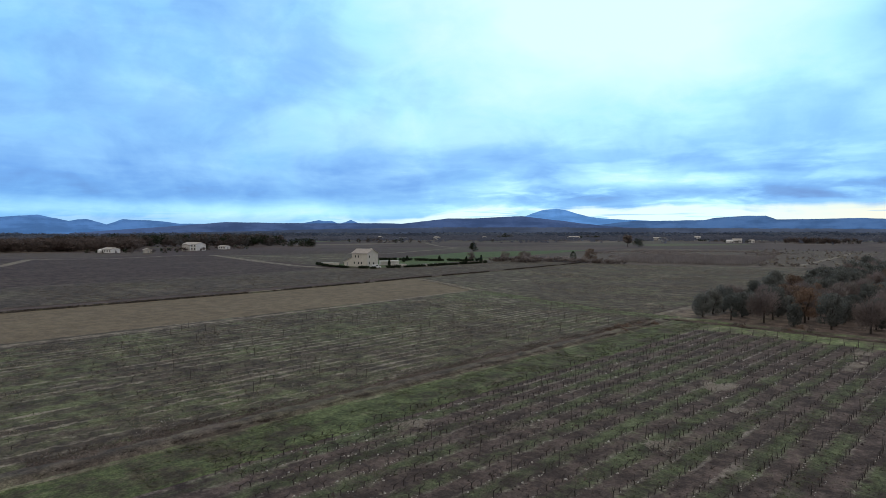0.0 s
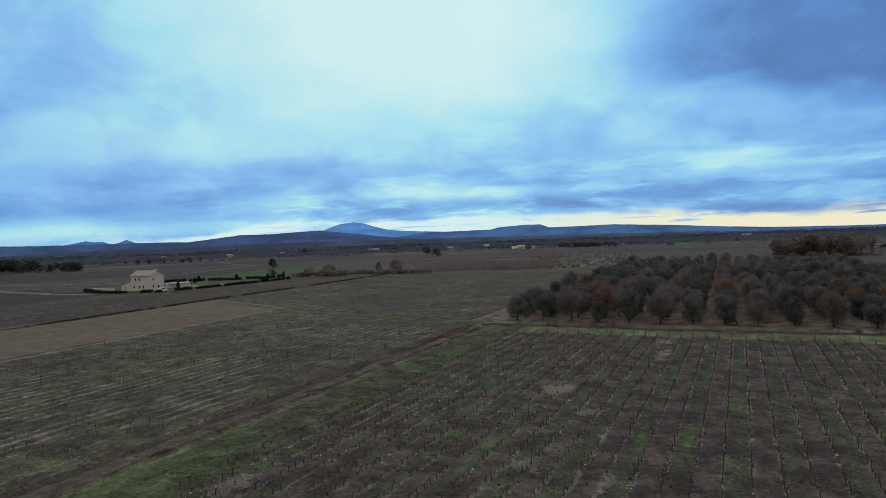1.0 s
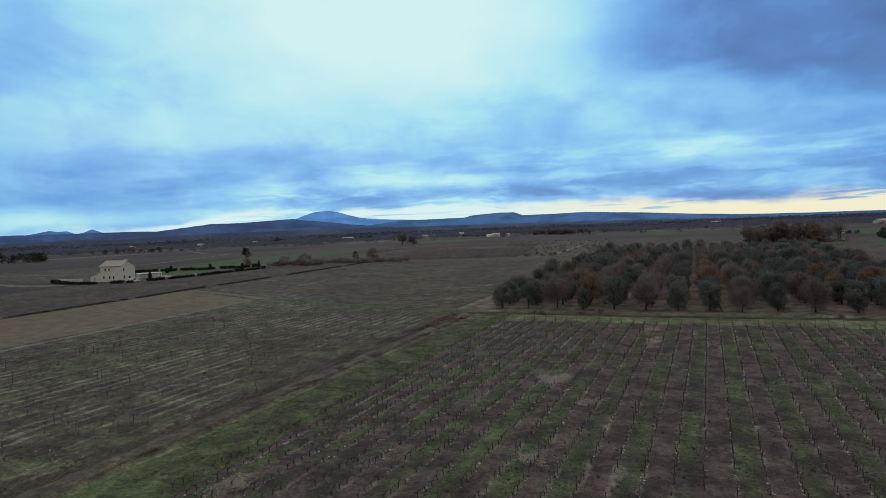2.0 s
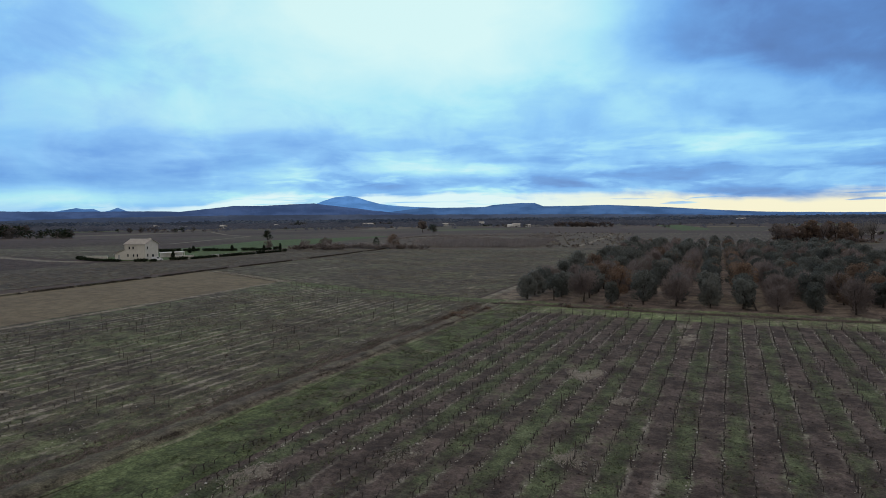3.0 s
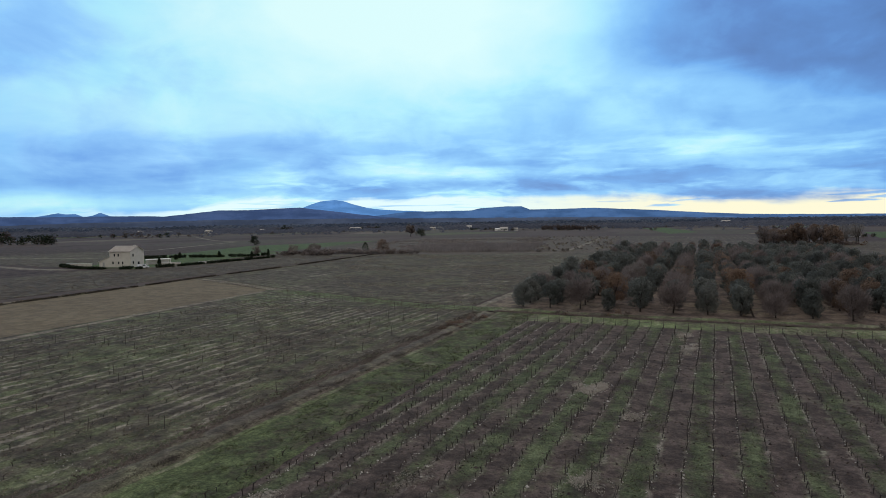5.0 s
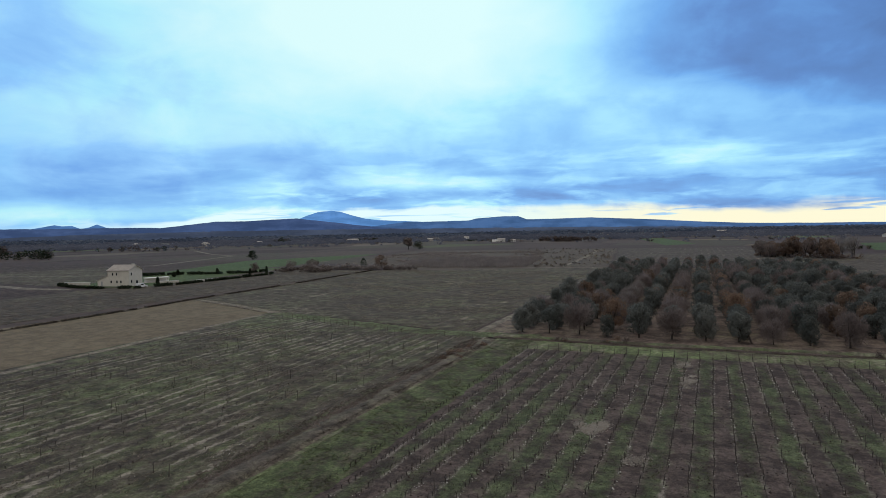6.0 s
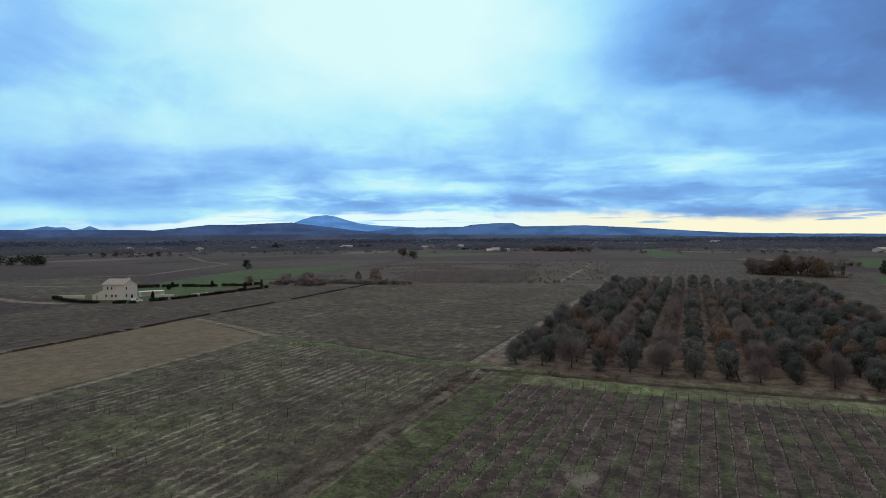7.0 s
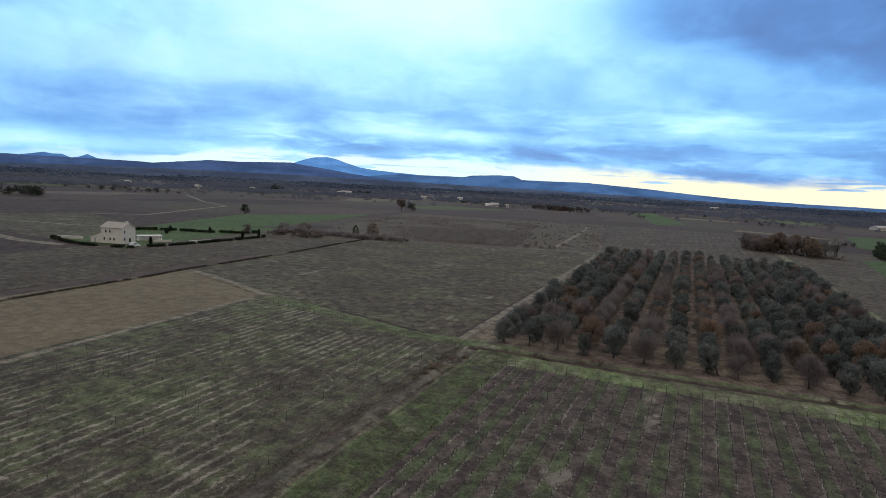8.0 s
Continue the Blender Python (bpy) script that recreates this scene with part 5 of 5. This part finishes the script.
def sector(count, a0, a1, d0, d1, h0, h1, seed, clumpy=0.6, scale=0.004, across=0.12):
    """Trees between two azimuths and distances, in clumps drawn out across the view."""
    r = np.random.default_rng(seed)
    out = []
    while len(out) < count:
        a, d = r.uniform(a0, a1), d0 * (d1 / d0) ** r.uniform(0, 1)
        if noise.noise((a * across, d * scale, seed)) < clumpy * r.uniform(-0.4, 0.7):
            continue
        h = heading(a, 0) * d
        out.append((h.x, h.y, r.uniform(h0, h1)))
    return out


# tree belts carry painted haze too: most of their colour is glow
H_NEAR = hazy("hazed_belt_wood", (0.054, 0.048, 0.047), (0.042, 0.047, 0.064), 0.80)
WOODS = [M["brown_wood"], M["far_wood"], M["brown_wood"], M["cypress"]]
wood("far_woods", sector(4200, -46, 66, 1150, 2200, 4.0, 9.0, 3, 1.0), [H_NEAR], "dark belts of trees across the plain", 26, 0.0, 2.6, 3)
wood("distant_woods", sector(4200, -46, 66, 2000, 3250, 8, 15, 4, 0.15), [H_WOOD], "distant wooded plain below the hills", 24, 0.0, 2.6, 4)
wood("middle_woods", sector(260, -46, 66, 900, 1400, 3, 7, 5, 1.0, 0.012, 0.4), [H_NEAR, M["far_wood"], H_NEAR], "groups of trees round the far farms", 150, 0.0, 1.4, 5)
wood("west_wood", area(620, [(-650, 90), (-600, 200), (-790, 270), (-850, 110)], 7, 12, 6), [M["plum_wood"]], "brown leafless wood behind the farms", 110, 0.0, 1.3, 6)
wood("west_far_wood", area(500, [(-640, 260), (-700, 420), (-1300, 700), (-1250, 250)], 8, 15, 7, 0.8), WOODS, "dark trees round the western farms", 110, 0.0, 1.3, 7)
wood("scrub_belt", area(4600, [(-228, 318), (-100, 345), (-150, 560), (-285, 540)], 0.35, 1.0, 8, 0.20, 0.025), [M["pale_scrub"]], "low brown leafless scrub", 32, 0.0, 2.8, 8, "scrub")
wood("scrub_hedge", area(150, [(-232, 299), (-160, 301), (-160, 309), (-235, 308)], 1.2, 3.6, 9), [M["scrub"], M["pale_scrub"], M["pale_scrub"]], "brown hedgerow of leafless bushes", 90, 0.0, 1.3, 9, "scrub")
wood("scrub_tufts", area(260, [(-100, 330), (-62, 345), (-90, 620), (-200, 620)], 0.8, 1.8, 10, 0.6, 0.03), [M["straw"], M["scrub"], M["grey_twig"]], "pale tussocks and small bushes", 40, 0.0, 1.5, 10, "scrub")
wood("ditch_bushes", area(26, [(-46, 118.2), (60, 118.6), (60, 120.6), (-46, 120.2)], 0.5, 1.5, 16, 0.4, 0.08), [M["twig"], M["russet"], M["scrub"]], "small reddish-brown bushes along the ditch", 140, 0.0, 1.5, 16, "scrub")
wood("hedge_bushes", area(90, [(20, 470), (27, 452), (74, 424), (70, 440)], 1.5, 3.8, 14), [M["scrub"], M["twig"], M["russet"]], "tangled brown bushes under the hedge trees", 80, 0.0, 1.5, 14, "scrub")
wood("grove_hedge", area(120, [(-236, 278), (-200, 276), (-205, 292), (-240, 300)], 1.0, 2.6, 12), [M["scrub"], M["brown_wood"]], "low bushes at the end of the garden", 60, 0.0, 1.5, 12, "scrub")


def lone_tree(x, y, h, radius, mats, label, low=0.8, leaves=1400, name="broadleaf_tree", twigs=False, seed=1):
    root = new(name)
    root.location = (x, y, 0)
    part("trunk", trunk_data(seed * 3 + 1, h, 0.022 * h + 0.05, radius * 0.8, 6, M["bark"]), root)
    crown = twig_data(seed, h, radius, low, leaves, M[mats]) if twigs else crown_data(seed, h, radius, low, 14, leaves, h * 0.06, M[mats])
    part("crown", crown, root)
    return tagged(root, label, "tree")


lone_tree(-359, 405, 7.5, 4.6, "cypress", "lone dark spreading tree in the green meadow", 0.2, seed=21)
lone_tree(-243, 272, 5.5, 3.0, "scrub", "brown leafless round tree at the garden corner", 0.5, seed=22)
lone_tree(-330, 640, 16, 6.5, "scrub", "tall leafless tree beside a dark bush", 3, seed=23)
lone_tree(-316, 640, 9, 8, "cypress", "large dark spreading bush in the vineyards", 0.3, seed=24)
lone_tree(-229, 307, 5.5, 4.2, "twig", "brown leafless bushy tree in the hedgerow", 0.3, 2600, twigs=False, seed=25)
lone_tree(-190, 322, 7.0, 4.8, "russet", "russet bushy tree beside the scrub", 0.4, seed=26)
lone_tree(-248, 311, 5.0, 4.0, "twig", "brown leafless bush in the hedgerow", 0.2, seed=27)
r_hedge = random.Random(77)
for k in range(26):
    x = 21 + 50 * k / 25 + r_hedge.uniform(-3.5, 3.5)
    y = 462 - 0.62 * (x - 24) + r_hedge.uniform(-14, 14)
    kind = r_hedge.choice(("russet", "scrub", "twig", "twig")) if x < 60 else "grey_twig"
    lone_tree(x, y, r_hedge.uniform(9.0, 14.5), r_hedge.uniform(3.8, 6.0), kind, "tree with withered reddish leaves in the field hedge" if kind == "russet" else "leafless brown tree in the field hedge" if kind != "grey_twig" else "leafless grey tree in the field hedge", r_hedge.uniform(0.5, 1.6), 1500 if kind in ("russet", "scrub") else 3200, twigs=kind in ("twig", "grey_twig"), seed=40 + k)


def dead_trunk():
    """A bare leaning dead trunk at the grove's front."""
    v, f = tube([(-6.2, 126.4, -0.1), (-6.8, 126.9, 1.6), (-7.6, 127.6, 3.4), (-8.1, 128.0, 4.5)], [0.17, 0.14, 0.11, 0.05], 6)
    g, h = tube([(-7.3, 127.3, 2.7), (-6.8, 127.8, 3.6)], [0.06, 0.02], 4)
    tagged(new("dead_trunk", mesh("dead_trunk", *merge([(v, f), (g, h)]), M["wood"])), "bare dark leaning dead trunk in the grove", "trunk")


dead_trunk()
# a dense coppice of bare saplings between the fallow field and the far vineyards
coppice = np.array(area(5200, [(-178, 312), (-104, 333), (-118, 432), (-205, 410)], 0, 1, 28))
coppice = coppice[[wavy(x, y, 0.03, 83.0) + 0.5 * wavy(x, y, 0.12, 84.0) > -0.35 for x, y, z in coppice]]
coppice[:, 2] = 0.0
blades("coppice_saplings", coppice, 2.3, 0.10, M["pale_scrub"], "dense grey-brown coppice of bare saplings", per=5, lean=0.22, category="saplings")


def cluster(x, y, count, spread, h0, h1, seed, mats, label):
    """A loose group of trees round a spot, each drawn out across the fields."""
    r = np.random.default_rng(seed)
    wood("farm_trees", [(x + r.normal(0, spread), y + r.normal(0, spread * 0.5), r.uniform(h0, h1)) for k in range(count)], [M[m] for m in mats], label, 130, 0.0, 1.15, seed)


cluster(-632, 402, 16, 22, 6, 11, 31, ("cypress", "far_wood", "cypress"), "dark trees round the western farmyard")
cluster(-760, 620, 16, 32, 5, 10, 32, ("far_wood", "plum_wood", "cypress"), "mixed trees round a far farm")
cluster(-905, 1130, 12, 26, 7, 14, 33, ("cypress", "far_wood"), "tall dark trees beside a far house")
cluster(-725, 1225, 14, 28, 6, 11, 34, ("plum_wood", "brown_wood", "cypress"), "brown and dark trees beside a far farm")
cluster(-215, 985, 46, 22, 7, 10, 35, ("plum_wood", "brown_wood"), "small dense leafless wood in the plain")
cluster(-392, 1085, 24, 26, 3, 6, 36, ("cypress", "far_wood"), "dark hedge before the far white farmhouse")
wood("bank_thicket", area(34, [(-54.6, 97), (-51.4, 98), (-51.2, 112), (-54.8, 113)], 0.5, 1.3, 18), [M["bramble"], M["russet"], M["scrub"]], "low reddish-brown thicket at the end of the bank", 150, 0.0, 1.7, 18, "scrub")
wood("east_plantation", area(240, [(99, 470), (100, 440), (152, 520), (140, 640)], 2.5, 4.0, 19), [M["cypress"]], "dense dark green plantation of young conifers", 60, 0.0, 1.4, 19)


# bushes and small trees round the far farms
r_farm = np.random.default_rng(77)
farm_spots = []
for ob in list(bpy.context.scene.objects):
    if ob.parent is None and ob.name.startswith("farm_building"):
        x, y, z = ob.matrix_world @ Vector((4, 6, 0))
        for k in range(9):
            a, d = r_farm.uniform(0, 6.28), r_farm.uniform(13, 24)
            farm_spots.append((x + d * math.cos(a), y + d * math.sin(a), r_farm.uniform(1.5, 5.0)))
wood("farm_bushes", farm_spots, [M["plum_wood"], M["cypress"], M["far_wood"]], "bushes and small trees round the far farms", 90, 0.0, 1.2, 21)
